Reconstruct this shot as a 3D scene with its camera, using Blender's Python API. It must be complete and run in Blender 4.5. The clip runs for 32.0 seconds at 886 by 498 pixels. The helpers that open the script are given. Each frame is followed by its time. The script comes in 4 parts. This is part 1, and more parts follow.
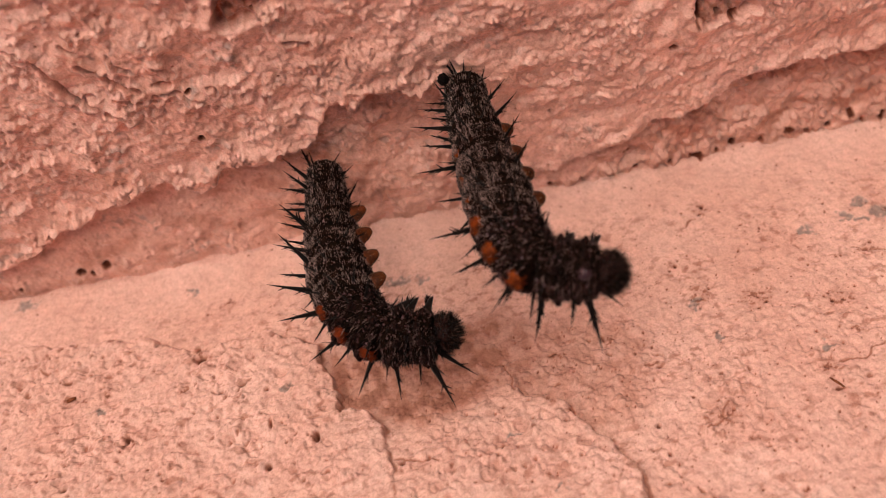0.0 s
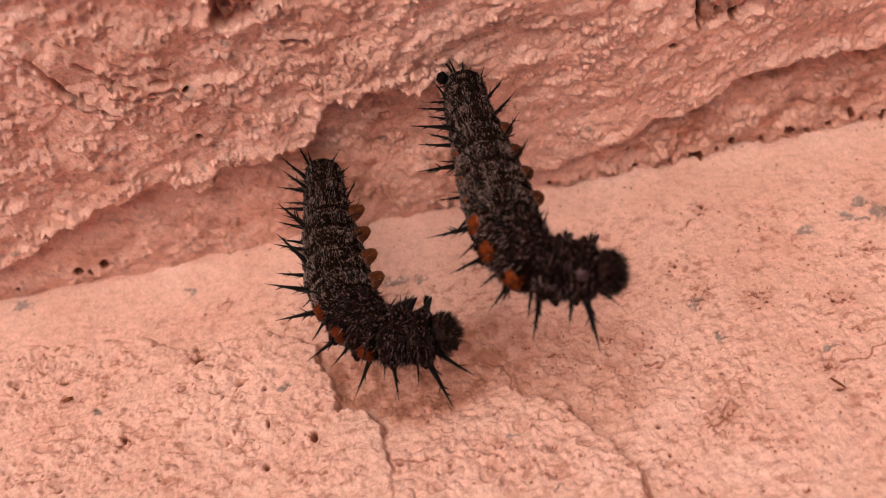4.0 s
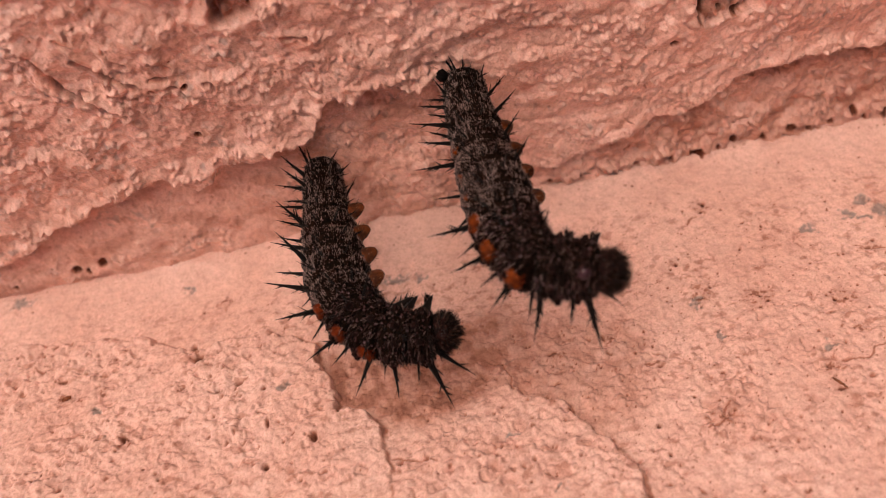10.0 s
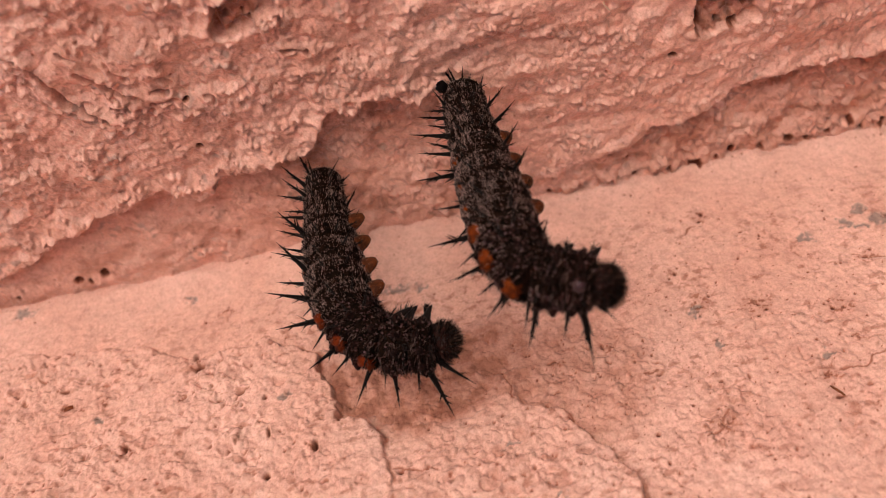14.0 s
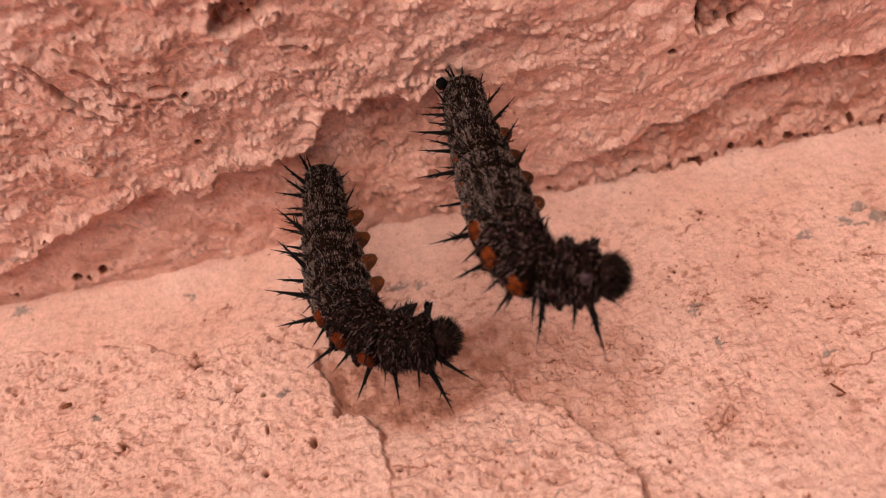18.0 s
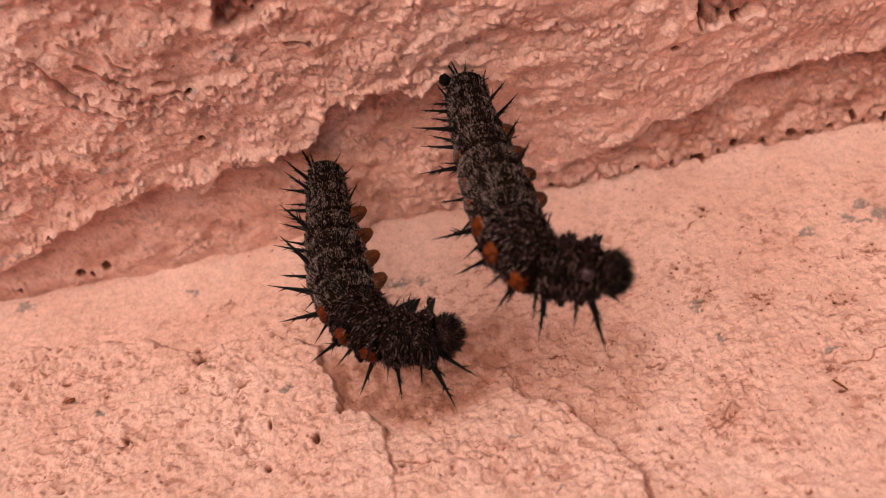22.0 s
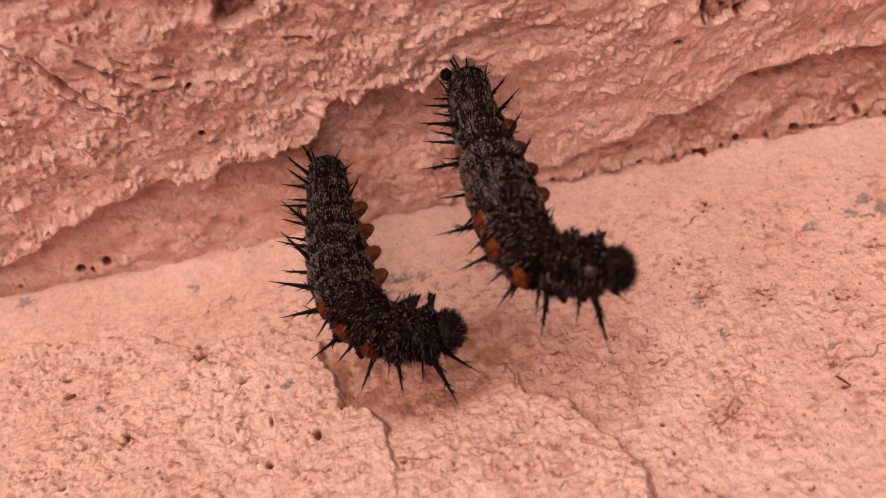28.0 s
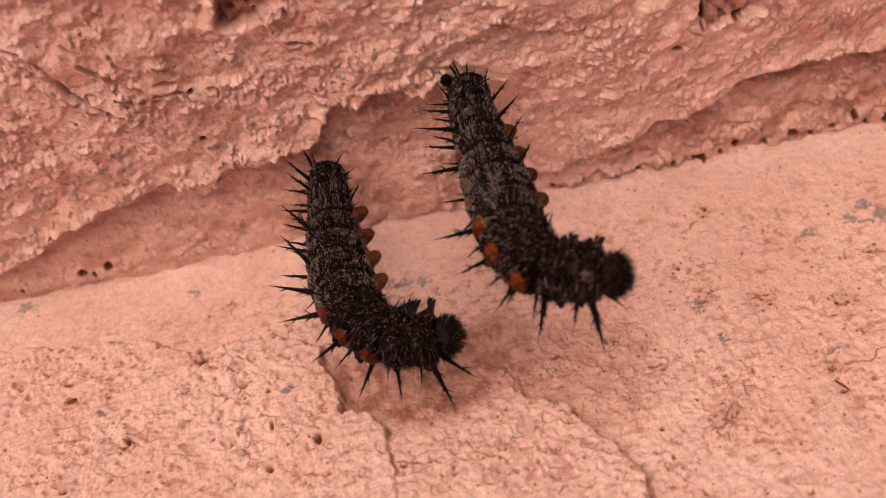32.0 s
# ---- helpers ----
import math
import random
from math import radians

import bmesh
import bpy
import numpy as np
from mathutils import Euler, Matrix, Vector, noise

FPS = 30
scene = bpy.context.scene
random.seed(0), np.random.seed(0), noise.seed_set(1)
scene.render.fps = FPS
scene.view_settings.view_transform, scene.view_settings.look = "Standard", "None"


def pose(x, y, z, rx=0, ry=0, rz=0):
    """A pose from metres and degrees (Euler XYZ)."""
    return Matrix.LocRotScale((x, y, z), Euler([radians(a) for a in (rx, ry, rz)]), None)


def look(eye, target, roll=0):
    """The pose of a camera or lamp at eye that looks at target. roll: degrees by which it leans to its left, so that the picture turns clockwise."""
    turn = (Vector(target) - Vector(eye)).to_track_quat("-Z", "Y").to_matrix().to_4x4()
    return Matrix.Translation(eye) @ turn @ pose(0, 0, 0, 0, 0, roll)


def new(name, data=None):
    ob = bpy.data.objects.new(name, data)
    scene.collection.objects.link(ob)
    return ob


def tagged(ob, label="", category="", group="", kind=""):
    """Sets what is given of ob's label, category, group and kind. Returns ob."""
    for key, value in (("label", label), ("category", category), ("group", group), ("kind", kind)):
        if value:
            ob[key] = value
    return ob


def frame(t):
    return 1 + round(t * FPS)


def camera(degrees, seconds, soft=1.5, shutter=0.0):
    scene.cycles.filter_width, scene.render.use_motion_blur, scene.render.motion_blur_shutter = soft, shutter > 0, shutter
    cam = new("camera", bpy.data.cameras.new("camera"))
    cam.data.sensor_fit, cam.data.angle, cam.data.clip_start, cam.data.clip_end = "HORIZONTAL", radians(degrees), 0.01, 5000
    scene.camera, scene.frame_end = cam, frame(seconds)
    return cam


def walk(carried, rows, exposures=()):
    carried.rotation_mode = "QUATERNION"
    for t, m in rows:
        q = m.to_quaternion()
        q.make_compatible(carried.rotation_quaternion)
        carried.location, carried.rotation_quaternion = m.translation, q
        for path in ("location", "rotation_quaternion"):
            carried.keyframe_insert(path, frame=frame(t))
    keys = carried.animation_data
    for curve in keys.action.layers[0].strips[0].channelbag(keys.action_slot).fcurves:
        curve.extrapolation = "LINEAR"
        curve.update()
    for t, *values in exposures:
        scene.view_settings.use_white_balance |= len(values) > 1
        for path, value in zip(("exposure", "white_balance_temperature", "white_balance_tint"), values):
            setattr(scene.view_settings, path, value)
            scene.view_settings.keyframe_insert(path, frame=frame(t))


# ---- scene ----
# The corner of a painted masonry wall (face at y = 0) and the soffit above it
# (underside at z = 0), with two caterpillars hanging from the soffit.
cam = camera(54, 32.0, soft=0.8)
cam.data.dof.use_dof = True
cam.data.dof.focus_distance = 0.109
cam.data.dof.aperture_fstop = 19.0
PATH = [
    (0, pose(0.00012, -0.09335, -0.09140, 132.541, 8.747, 8.034)),
    (0.5, pose(0.00020, -0.09329, -0.09125, 132.497, 8.770, 8.048)),
    (1, pose(0.00014, -0.09290, -0.09117, 132.520, 8.782, 8.022)),
    (1.5, pose(0.00009, -0.09289, -0.09137, 132.546, 8.757, 7.956)),
    (2, pose(0.00002, -0.09238, -0.09112, 132.534, 8.719, 7.981)),
    (2.5, pose(-0.00001, -0.09254, -0.09131, 132.481, 8.709, 7.930)),
    (3, pose(-0.00009, -0.09252, -0.09135, 132.568, 8.742, 7.879)),
    (3.5, pose(0.00011, -0.09264, -0.09117, 132.564, 8.714, 7.918)),
    (5.5, pose(0.00016, -0.09310, -0.09122, 132.733, 8.717, 7.993)),
    (6, pose(0.00006, -0.09303, -0.09123, 132.769, 8.744, 7.990)),
    (6.5, pose(-0.00004, -0.09316, -0.09098, 132.591, 8.764, 7.967)),
    (7, pose(0.00002, -0.09325, -0.09103, 132.593, 8.751, 7.967)),
    (7.5, pose(0.00003, -0.09327, -0.09110, 132.615, 8.764, 7.976)),
    (8, pose(-0.00014, -0.09234, -0.09064, 132.624, 8.780, 7.926)),
    (8.5, pose(-0.00007, -0.09260, -0.09054, 132.342, 8.852, 7.802)),
    (9, pose(-0.00003, -0.09254, -0.09069, 132.443, 8.826, 7.893)),
    (9.5, pose(0.00002, -0.09232, -0.09077, 132.485, 8.775, 7.924)),
    (10, pose(0.00028, -0.09257, -0.09061, 132.347, 8.696, 7.977)),
    (10.5, pose(0.00006, -0.09276, -0.09061, 132.400, 8.800, 7.956)),
    (11, pose(0.00024, -0.09275, -0.09089, 132.608, 8.739, 8.043)),
    (11.5, pose(-0.00003, -0.09278, -0.09064, 132.560, 8.897, 7.905)),
    (12, pose(0.00024, -0.09263, -0.09070, 132.701, 8.831, 7.986)),
    (12.5, pose(0.00011, -0.09278, -0.09081, 132.719, 8.872, 7.946)),
    (13, pose(0.00017, -0.09294, -0.09050, 132.601, 8.876, 7.916)),
    (13.5, pose(0.00029, -0.09307, -0.09076, 132.744, 8.807, 7.991)),
    (14, pose(0.00032, -0.09325, -0.09098, 132.912, 8.787, 8.062)),
    (14.5, pose(0.00009, -0.09317, -0.09093, 132.924, 8.841, 7.965)),
    (16.5, pose(0.00007, -0.09319, -0.09113, 132.866, 8.821, 7.971)),
    (17, pose(0.00021, -0.09305, -0.09114, 132.887, 8.744, 7.995)),
    (17.5, pose(0.00006, -0.09301, -0.09101, 132.863, 8.805, 7.933)),
    (18, pose(0.00010, -0.09300, -0.09089, 132.775, 8.817, 7.913)),
    (18.5, pose(-0.00001, -0.09297, -0.09108, 132.803, 8.797, 7.893)),
    (19, pose(0.00005, -0.09297, -0.09091, 132.702, 8.770, 7.908)),
    (19.5, pose(0.00001, -0.09321, -0.09107, 132.738, 8.779, 7.921)),
    (20, pose(-0.00009, -0.09317, -0.09122, 132.817, 8.777, 7.918)),
    (20.5, pose(0.00003, -0.09308, -0.09103, 132.718, 8.726, 7.966)),
    (21, pose(-0.00006, -0.09291, -0.09101, 132.718, 8.725, 7.938)),
    (21.5, pose(-0.00022, -0.09291, -0.09131, 132.805, 8.748, 7.900)),
    (22, pose(-0.00010, -0.09291, -0.09128, 132.719, 8.669, 7.935)),
    (22.5, pose(-0.00022, -0.09272, -0.09126, 132.793, 8.693, 7.925)),
    (23, pose(-0.00015, -0.09273, -0.09101, 132.669, 8.703, 7.909)),
    (23.5, pose(-0.00029, -0.09269, -0.09100, 132.618, 8.761, 7.842)),
    (24, pose(-0.00022, -0.09251, -0.09108, 132.653, 8.704, 7.888)),
    (24.5, pose(-0.00009, -0.09236, -0.09083, 132.514, 8.673, 7.938)),
    (25, pose(-0.00009, -0.09261, -0.09090, 132.430, 8.665, 7.961)),
    (25.5, pose(-0.00010, -0.09278, -0.09096, 132.419, 8.670, 7.985)),
    (27.5, pose(-0.00013, -0.09251, -0.09066, 132.247, 8.652, 7.967)),
    (28, pose(-0.00019, -0.09280, -0.09071, 132.264, 8.694, 7.980)),
    (28.5, pose(-0.00013, -0.09274, -0.09091, 132.392, 8.623, 7.998)),
    (29, pose(-0.00014, -0.09260, -0.09090, 132.505, 8.663, 8.003)),
    (29.5, pose(-0.00013, -0.09263, -0.09110, 132.596, 8.628, 8.021)),
    (30, pose(-0.00003, -0.09297, -0.09093, 132.425, 8.624, 8.056)),
    (30.5, pose(-0.00016, -0.09302, -0.09098, 132.397, 8.628, 8.013)),
    (31, pose(-0.00008, -0.09289, -0.09084, 132.468, 8.627, 8.004)),
    (31.5, pose(-0.00018, -0.09307, -0.09108, 132.572, 8.650, 7.975)),
    (32, pose(-0.00009, -0.09286, -0.09128, 132.776, 8.607, 8.031)),
]
walk(cam, PATH)

# ---- light: open shade; a high sun behind the building lights the ground in front, which lights the corner from below ----
SUN_ELEVATION, SUN_AZIMUTH = 54.0, -10.0
world = bpy.data.worlds.new("sky")
scene.world = world
world.use_nodes = True
wn = world.node_tree
sky = wn.nodes.new("ShaderNodeTexSky")
sky.sky_type = "NISHITA"
sky.sun_disc = False
sky.sun_elevation = radians(SUN_ELEVATION)
sky.sun_rotation = radians(SUN_AZIMUTH)
wn.nodes["Background"].inputs["Strength"].default_value = 0.05
wn.links.new(sky.outputs[0], wn.nodes["Background"].inputs["Color"])
sun_data = bpy.data.lights.new("sun", "SUN")
sun_data.energy, sun_data.angle, sun_data.color = 5.0, radians(0.5), (1.0, 0.95, 0.88)
sun = new("sun", sun_data)
_az, _el = radians(SUN_AZIMUTH), radians(SUN_ELEVATION)
sun_from = Vector((math.sin(_az) * math.cos(_el), math.cos(_az) * math.cos(_el), math.sin(_el)))
sun.matrix_world = look(sun_from * 5, (0, 0, 0))
scene.view_settings.exposure = 2.95

MM = 0.001
# ---- materials ----


def nodes_of(name):
    m = bpy.data.materials.new(name)
    m.use_nodes = True
    nt = m.node_tree
    return m, nt, nt.nodes["Principled BSDF"]


def ramp(nt, source, stops):
    r = nt.nodes.new("ShaderNodeValToRGB")
    els = r.color_ramp.elements
    while len(els) < len(stops):
        els.new(0.5)
    for e, (p, c) in zip(els, stops):
        e.position, e.color = p, (*c, 1)
    nt.links.new(source, r.inputs[0])
    return r.outputs[0]


def noise_node(nt, scale, detail=4, rough=0.6, coords="Object", kind="ShaderNodeTexNoise"):
    co = nt.nodes.new("ShaderNodeTexCoord")
    n = nt.nodes.new(kind)
    n.inputs["Scale"].default_value = scale
    if kind == "ShaderNodeTexNoise":
        n.inputs["Detail"].default_value, n.inputs["Roughness"].default_value = detail, rough
    nt.links.new(co.outputs[coords], n.inputs["Vector"])
    return n.outputs["Fac"] if kind == "ShaderNodeTexNoise" else n.outputs["Distance"]


def mix(nt, fac, a, b, how="MIX"):
    m = nt.nodes.new("ShaderNodeMix")
    m.data_type, m.blend_type = "RGBA", how
    for sock, v in ((m.inputs["Factor"], fac), (m.inputs["A"], a), (m.inputs["B"], b)):
        if isinstance(v, (int, float)):
            sock.default_value = v
        elif isinstance(v, tuple):
            sock.default_value = (*v, 1)
        else:
            nt.links.new(v, sock)
    return m.outputs["Result"]


def bump(nt, bsdf, height, strength, distance):
    b = nt.nodes.new("ShaderNodeBump")
    b.inputs["Strength"].default_value, b.inputs["Distance"].default_value = strength, distance
    nt.links.new(height, b.inputs["Height"])
    nt.links.new(b.outputs[0], bsdf.inputs["Normal"])


def attribute(nt, name):
    a = nt.nodes.new("ShaderNodeAttribute")
    a.attribute_name = name
    return a.outputs["Fac"]


def paint_material(name, base, pale, deep, gloss, sheen, low, high, relief):
    m, nt, bsdf = nodes_of(name)
    broad = ramp(nt, noise_node(nt, 60, 4), [(0.35, deep), (0.5, base), (0.68, pale)])
    fine = ramp(nt, noise_node(nt, 900, 5, 0.65), [(0.3, low), (0.46, (1, 1, 1)), (0.70, high)])
    col = mix(nt, 1.0, broad, fine, "MULTIPLY")
    grain = ramp(nt, noise_node(nt, 3600, 3, 0.6), [(0.28, (0.88, 0.84, 0.82)), (0.48, (1, 1, 1)), (0.72, (1.08, 1.085, 1.09))])
    col = mix(nt, 1.0, col, grain, "MULTIPLY")
    grime = ramp(nt, noise_node(nt, 480, 3, 0.6), [(0.50, (0, 0, 0)), (0.68, (1, 1, 1))])
    col = mix(nt, mix(nt, 0.24, (0, 0, 0), grime), col, (0.36, 0.135, 0.088))
    cement = ramp(nt, noise_node(nt, 1500, 4), [(0.3, (0.14, 0.098, 0.084)), (0.7, (0.27, 0.205, 0.18))])
    col = mix(nt, attribute(nt, "bare"), col, cement)
    # this mask carries real dirt and also shade painted into holes, recesses and edges
    col = mix(nt, 1.0, col, ramp(nt, attribute(nt, "dirt_shade"), [(0.0, (1, 1, 1)), (0.5, (0.60, 0.455, 0.395)), (1.0, (0.15, 0.075, 0.05))]), "MULTIPLY")
    nt.links.new(col, bsdf.inputs["Base Color"])
    bsdf.inputs["Roughness"].default_value = gloss
    nt.links.new(ramp(nt, attribute(nt, "dirt_shade"), [(0.0, (sheen, sheen, sheen)), (0.6, (0.05, 0.05, 0.05))]), bsdf.inputs["Specular IOR Level"])
    bump(nt, bsdf, noise_node(nt, 2000, 7, 0.72), 0.7, relief)
    return m


M_WALL = paint_material("wall_paint", (0.725, 0.408, 0.326), (0.775, 0.453, 0.368), (0.675, 0.358, 0.281), 0.5, 0.4, (0.86, 0.80, 0.78), (1.10, 1.11, 1.12), 0.0002)
M_SOFFIT = paint_material("soffit_paint", (0.75, 0.388, 0.30), (0.80, 0.435, 0.345), (0.68, 0.328, 0.248), 0.28, 0.65, (0.83, 0.76, 0.74), (1.14, 1.16, 1.17), 0.00022)


def ground_material():
    m, nt, bsdf = nodes_of("ground_concrete")
    col = ramp(nt, noise_node(nt, 3, 6), [(0.3, (0.36, 0.335, 0.30)), (0.7, (0.48, 0.45, 0.41))])
    nt.links.new(col, bsdf.inputs["Base Color"])
    bsdf.inputs["Roughness"].default_value = 0.9
    bump(nt, bsdf, noise_node(nt, 120, 6), 0.4, 0.004)
    return m


def cuticle_material(name, dark, light, scale, rough, shine=0.25):
    m, nt, bsdf = nodes_of(name)
    col = ramp(nt, noise_node(nt, scale, 5, 0.7), [(0.42, dark), (0.72, light)])
    nt.links.new(col, bsdf.inputs["Base Color"])
    bsdf.inputs["Roughness"].default_value = rough
    bsdf.inputs["Specular IOR Level"].default_value = shine
    bump(nt, bsdf, noise_node(nt, scale * 2.2, 4), 0.6, 0.0001)
    return m


def hair_material(name, stops):
    m, nt, bsdf = nodes_of(name)
    geo = nt.nodes.new("ShaderNodeNewGeometry")
    col = ramp(nt, geo.outputs["Random Per Island"], stops)
    nt.links.new(col, bsdf.inputs["Base Color"])
    bsdf.inputs["Roughness"].default_value = 0.5
    bsdf.inputs["Specular IOR Level"].default_value = 0.02
    return m


# dull dark surface for the added side walls, so they bounce little light
def blocker_material():
    m, nt, bsdf = nodes_of("dark_blocker")
    col = ramp(nt, noise_node(nt, 14, 6), [(0.3, (0.045, 0.032, 0.024)), (0.7, (0.10, 0.075, 0.055))])
    nt.links.new(col, bsdf.inputs["Base Color"])
    bsdf.inputs["Roughness"].default_value = 0.8
    bump(nt, bsdf, noise_node(nt, 60, 5), 0.4, 0.003)
    return m


M_BLOCKER = blocker_material()
M_GROUND = ground_material()
M_BODY = cuticle_material("black_velvet_skin", (0.003, 0.0015, 0.0011), (0.022, 0.009, 0.006), 1800, 0.7, 0.02)
M_SPINE = cuticle_material("black_horn", (0.003, 0.0018, 0.0014), (0.012, 0.006, 0.005), 900, 0.4, 0.07)
M_HEAD = cuticle_material("black_head", (0.005, 0.0024, 0.002), (0.050, 0.018, 0.015), 1900, 0.6, 0.04)
M_LEG = cuticle_material("black_leg", (0.008, 0.006, 0.006), (0.02, 0.011, 0.008), 1500, 0.4, 0.1)
M_PROLEG = cuticle_material("russet_proleg", (0.045, 0.010, 0.003), (0.19, 0.046, 0.010), 1100, 0.45, 0.15)
M_PROLEG.node_tree.nodes["Principled BSDF"].inputs["Subsurface Weight"].default_value = 0.08
M_PROLEG.node_tree.nodes["Principled BSDF"].inputs["Subsurface Radius"].default_value = (0.0008, 0.0004, 0.0002)
M_SPOT_RED = cuticle_material("dark_red_spot", (0.045, 0.007, 0.002), (0.20, 0.027, 0.004), 900, 0.6, 0.06)
M_SPOT_ORANGE = cuticle_material("orange_spot", (0.04, 0.007, 0.002), (0.26, 0.045, 0.006), 900, 0.6, 0.06)
M_HAIR = hair_material("pale_bristles", [(0.0, (0.004, 0.0022, 0.0018)), (0.22, (0.018, 0.010, 0.008)), (0.38, (0.20, 0.122, 0.106)), (1.0, (0.54, 0.37, 0.33))])
M_HAIR_DARK = hair_material("dark_bristles", [(0.0, (0.004, 0.002, 0.0016)), (0.60, (0.012, 0.006, 0.005)), (0.76, (0.10, 0.055, 0.048)), (1.0, (0.36, 0.24, 0.21))])
M_WART = hair_material("grey_warts", [(0.0, (0.006, 0.004, 0.0035)), (0.4, (0.024, 0.012, 0.010)), (0.70, (0.10, 0.060, 0.054)), (1.0, (0.24, 0.16, 0.145))])
M_WART_DARK = hair_material("dark_warts", [(0.0, (0.005, 0.003, 0.0025)), (0.45, (0.028, 0.011, 0.009)), (0.8, (0.11, 0.050, 0.050)), (1.0, (0.20, 0.12, 0.13))])
M_HAIR_BROWN = hair_material("brown_bristles", [(0.0, (0.004, 0.002, 0.0016)), (0.45, (0.012, 0.006, 0.004)), (0.75, (0.07, 0.036, 0.026)), (1.0, (0.22, 0.13, 0.10))])
M_SHIELD = cuticle_material("purple_brown_shield", (0.02, 0.006, 0.008), (0.12, 0.045, 0.058), 700, 0.32, 0.3)
M_FUZZ = hair_material("pale_fuzz", [(0.0, (0.16, 0.07, 0.03)), (1.0, (0.45, 0.28, 0.19))])
M_PELLET = cuticle_material("dark_pellet", (0.003, 0.002, 0.002), (0.016, 0.008, 0.006), 1500, 0.7, 0.03)

# ---- relief of the painted masonry, in millimetres ----
_rng = np.random.default_rng(7)
_perm = np.tile(_rng.permutation(512), 3)
_ang = _rng.random(512) * 2 * np.pi
_gx, _gy, _rnd = np.cos(_ang), np.sin(_ang), _rng.random((512, 4))


def gnoise(u, v):
    """Smooth gradient noise, about -0.7 to 0.7."""
    iu, iv = np.floor(u).astype(np.int64), np.floor(v).astype(np.int64)
    fu, fv = u - iu, v - iv
    su, sv = fu * fu * fu * (fu * (fu * 6 - 15) + 10), fv * fv * fv * (fv * (fv * 6 - 15) + 10)

    def corner(a, b):
        k = _perm[(_perm[(iu + a) % 512] + iv + b) % 512]
        return _gx[k] * (fu - a) + _gy[k] * (fv - b)
    top = corner(0, 0) * (1 - su) + corner(1, 0) * su
    low = corner(0, 1) * (1 - su) + corner(1, 1) * su
    return top * (1 - sv) + low * sv


def fbm(u, v, octaves=4, gain=0.5, billow=False):
    total, amp = np.zeros_like(u), 1.0
    for k in range(octaves):
        n = gnoise(u * 2 ** k + 17.3 * k, v * 2 ** k - 9.1 * k)
        total += amp * (np.abs(n) * 2 - 0.45 if billow else n)
        amp *= gain
    return total


def cells(u, v):
    """Distance to the nearest scattered point, and that point's random numbers."""
    iu, iv = np.floor(u).astype(np.int64), np.floor(v).astype(np.int64)
    best, who = np.full(u.shape, 9.0), np.zeros(u.shape, np.int64)
    for a in (-1, 0, 1):
        for b in (-1, 0, 1):
            k = _perm[(_perm[(iu + a) % 512] + iv + b) % 512]
            d = np.hypot(iu + a + _rnd[k, 0] - u, iv + b + _rnd[k, 1] - v)
            near = d < best
            best, who = np.where(near, d, best), np.where(near, k, who)
    return best, _rnd[who, 2], _rnd[who, 3]


def smooth(a, b, x):
    t = np.clip((x - a) / (b - a), 0, 1)
    return t * t * (3 - 2 * t)


def line_distance(u, v, pts):
    best = np.full(u.shape, 1e9)
    for (x0, y0), (x1, y1) in zip(pts, pts[1:]):
        dx, dy = x1 - x0, y1 - y0
        t = np.clip(((u - x0) * dx + (v - y0) * dy) / (dx * dx + dy * dy), 0, 1)
        best = np.minimum(best, np.hypot(u - x0 - t * dx, v - y0 - t * dy))
    return best


def inside(u, v, pts):
    """Signed distance to a closed outline, positive within."""
    odd = np.zeros(u.shape, bool)
    for (x0, y0), (x1, y1) in zip(pts, pts[1:] + pts[:1]):
        if y0 != y1:
            odd ^= ((y0 > v) != (y1 > v)) & (u < (x1 - x0) * (v - y0) / (y1 - y0) + x0)
    return line_distance(u, v, pts + pts[:1]) * np.where(odd, 1, -1)


def warp(u, v, size, amount):
    return u + amount * fbm(u / size, v / size, 3), v + amount * fbm(u / size + 40, v / size + 11, 3)


# edge of the thick outer coat on the soffit; behind it lies a shallow recess
LIP = [(-73.3, -5.4), (-56.5, -8.9), (-50.0, -12.3), (-41.4, -14.8), (-35.1, -15.7), (-31.8, -13.1), (-24.7, -16.5), (-17.8, -17.4),
       (-14.6, -17.8), (-12.0, -20.6), (-10.8, -23.1), (-9.3, -23.9), (-8.4, -22.5), (-6.1, -23.7), (-1.6, -23.9), (3.3, -21.8),
       (6.8, -12.9), (10.1, -5.5), (16.0, -4.2), (28.9, -6.7), (33.3, -9.0), (36.6, -8.9), (41.8, -10.9), (46.9, -13.6), (53.7, -14.4),
       (65.1, -14.1), (75.3, -14.8)]
HOLE_A = [(-19.8, -42.2), (-21.1, -38.4), (-20.1, -37.4), (-16.9, -37.7), (-15.5, -38.6), (-14.3, -39.6), (-12.9, -39.4), (-12.4, -43.0)]
HOLE_B = [(37.7, -29.5), (37.7, -24.7), (39.0, -23.1), (40.5, -23.2), (41.4, -24.0), (44.6, -23.6), (46.3, -24.5), (46.6, -29.0)]
CRACK = [(-46.2, -42.4), (-44.8, -41.2), (-43.2, -39.8), (-42.6, -38.3), (-42.0, -36.8), (-41.2, -35.6), (-41.1, -34.3), (-40.8, -33.1), (-39.2, -31.6), (-37.7, -30.3), (-36.4, -29.1)]
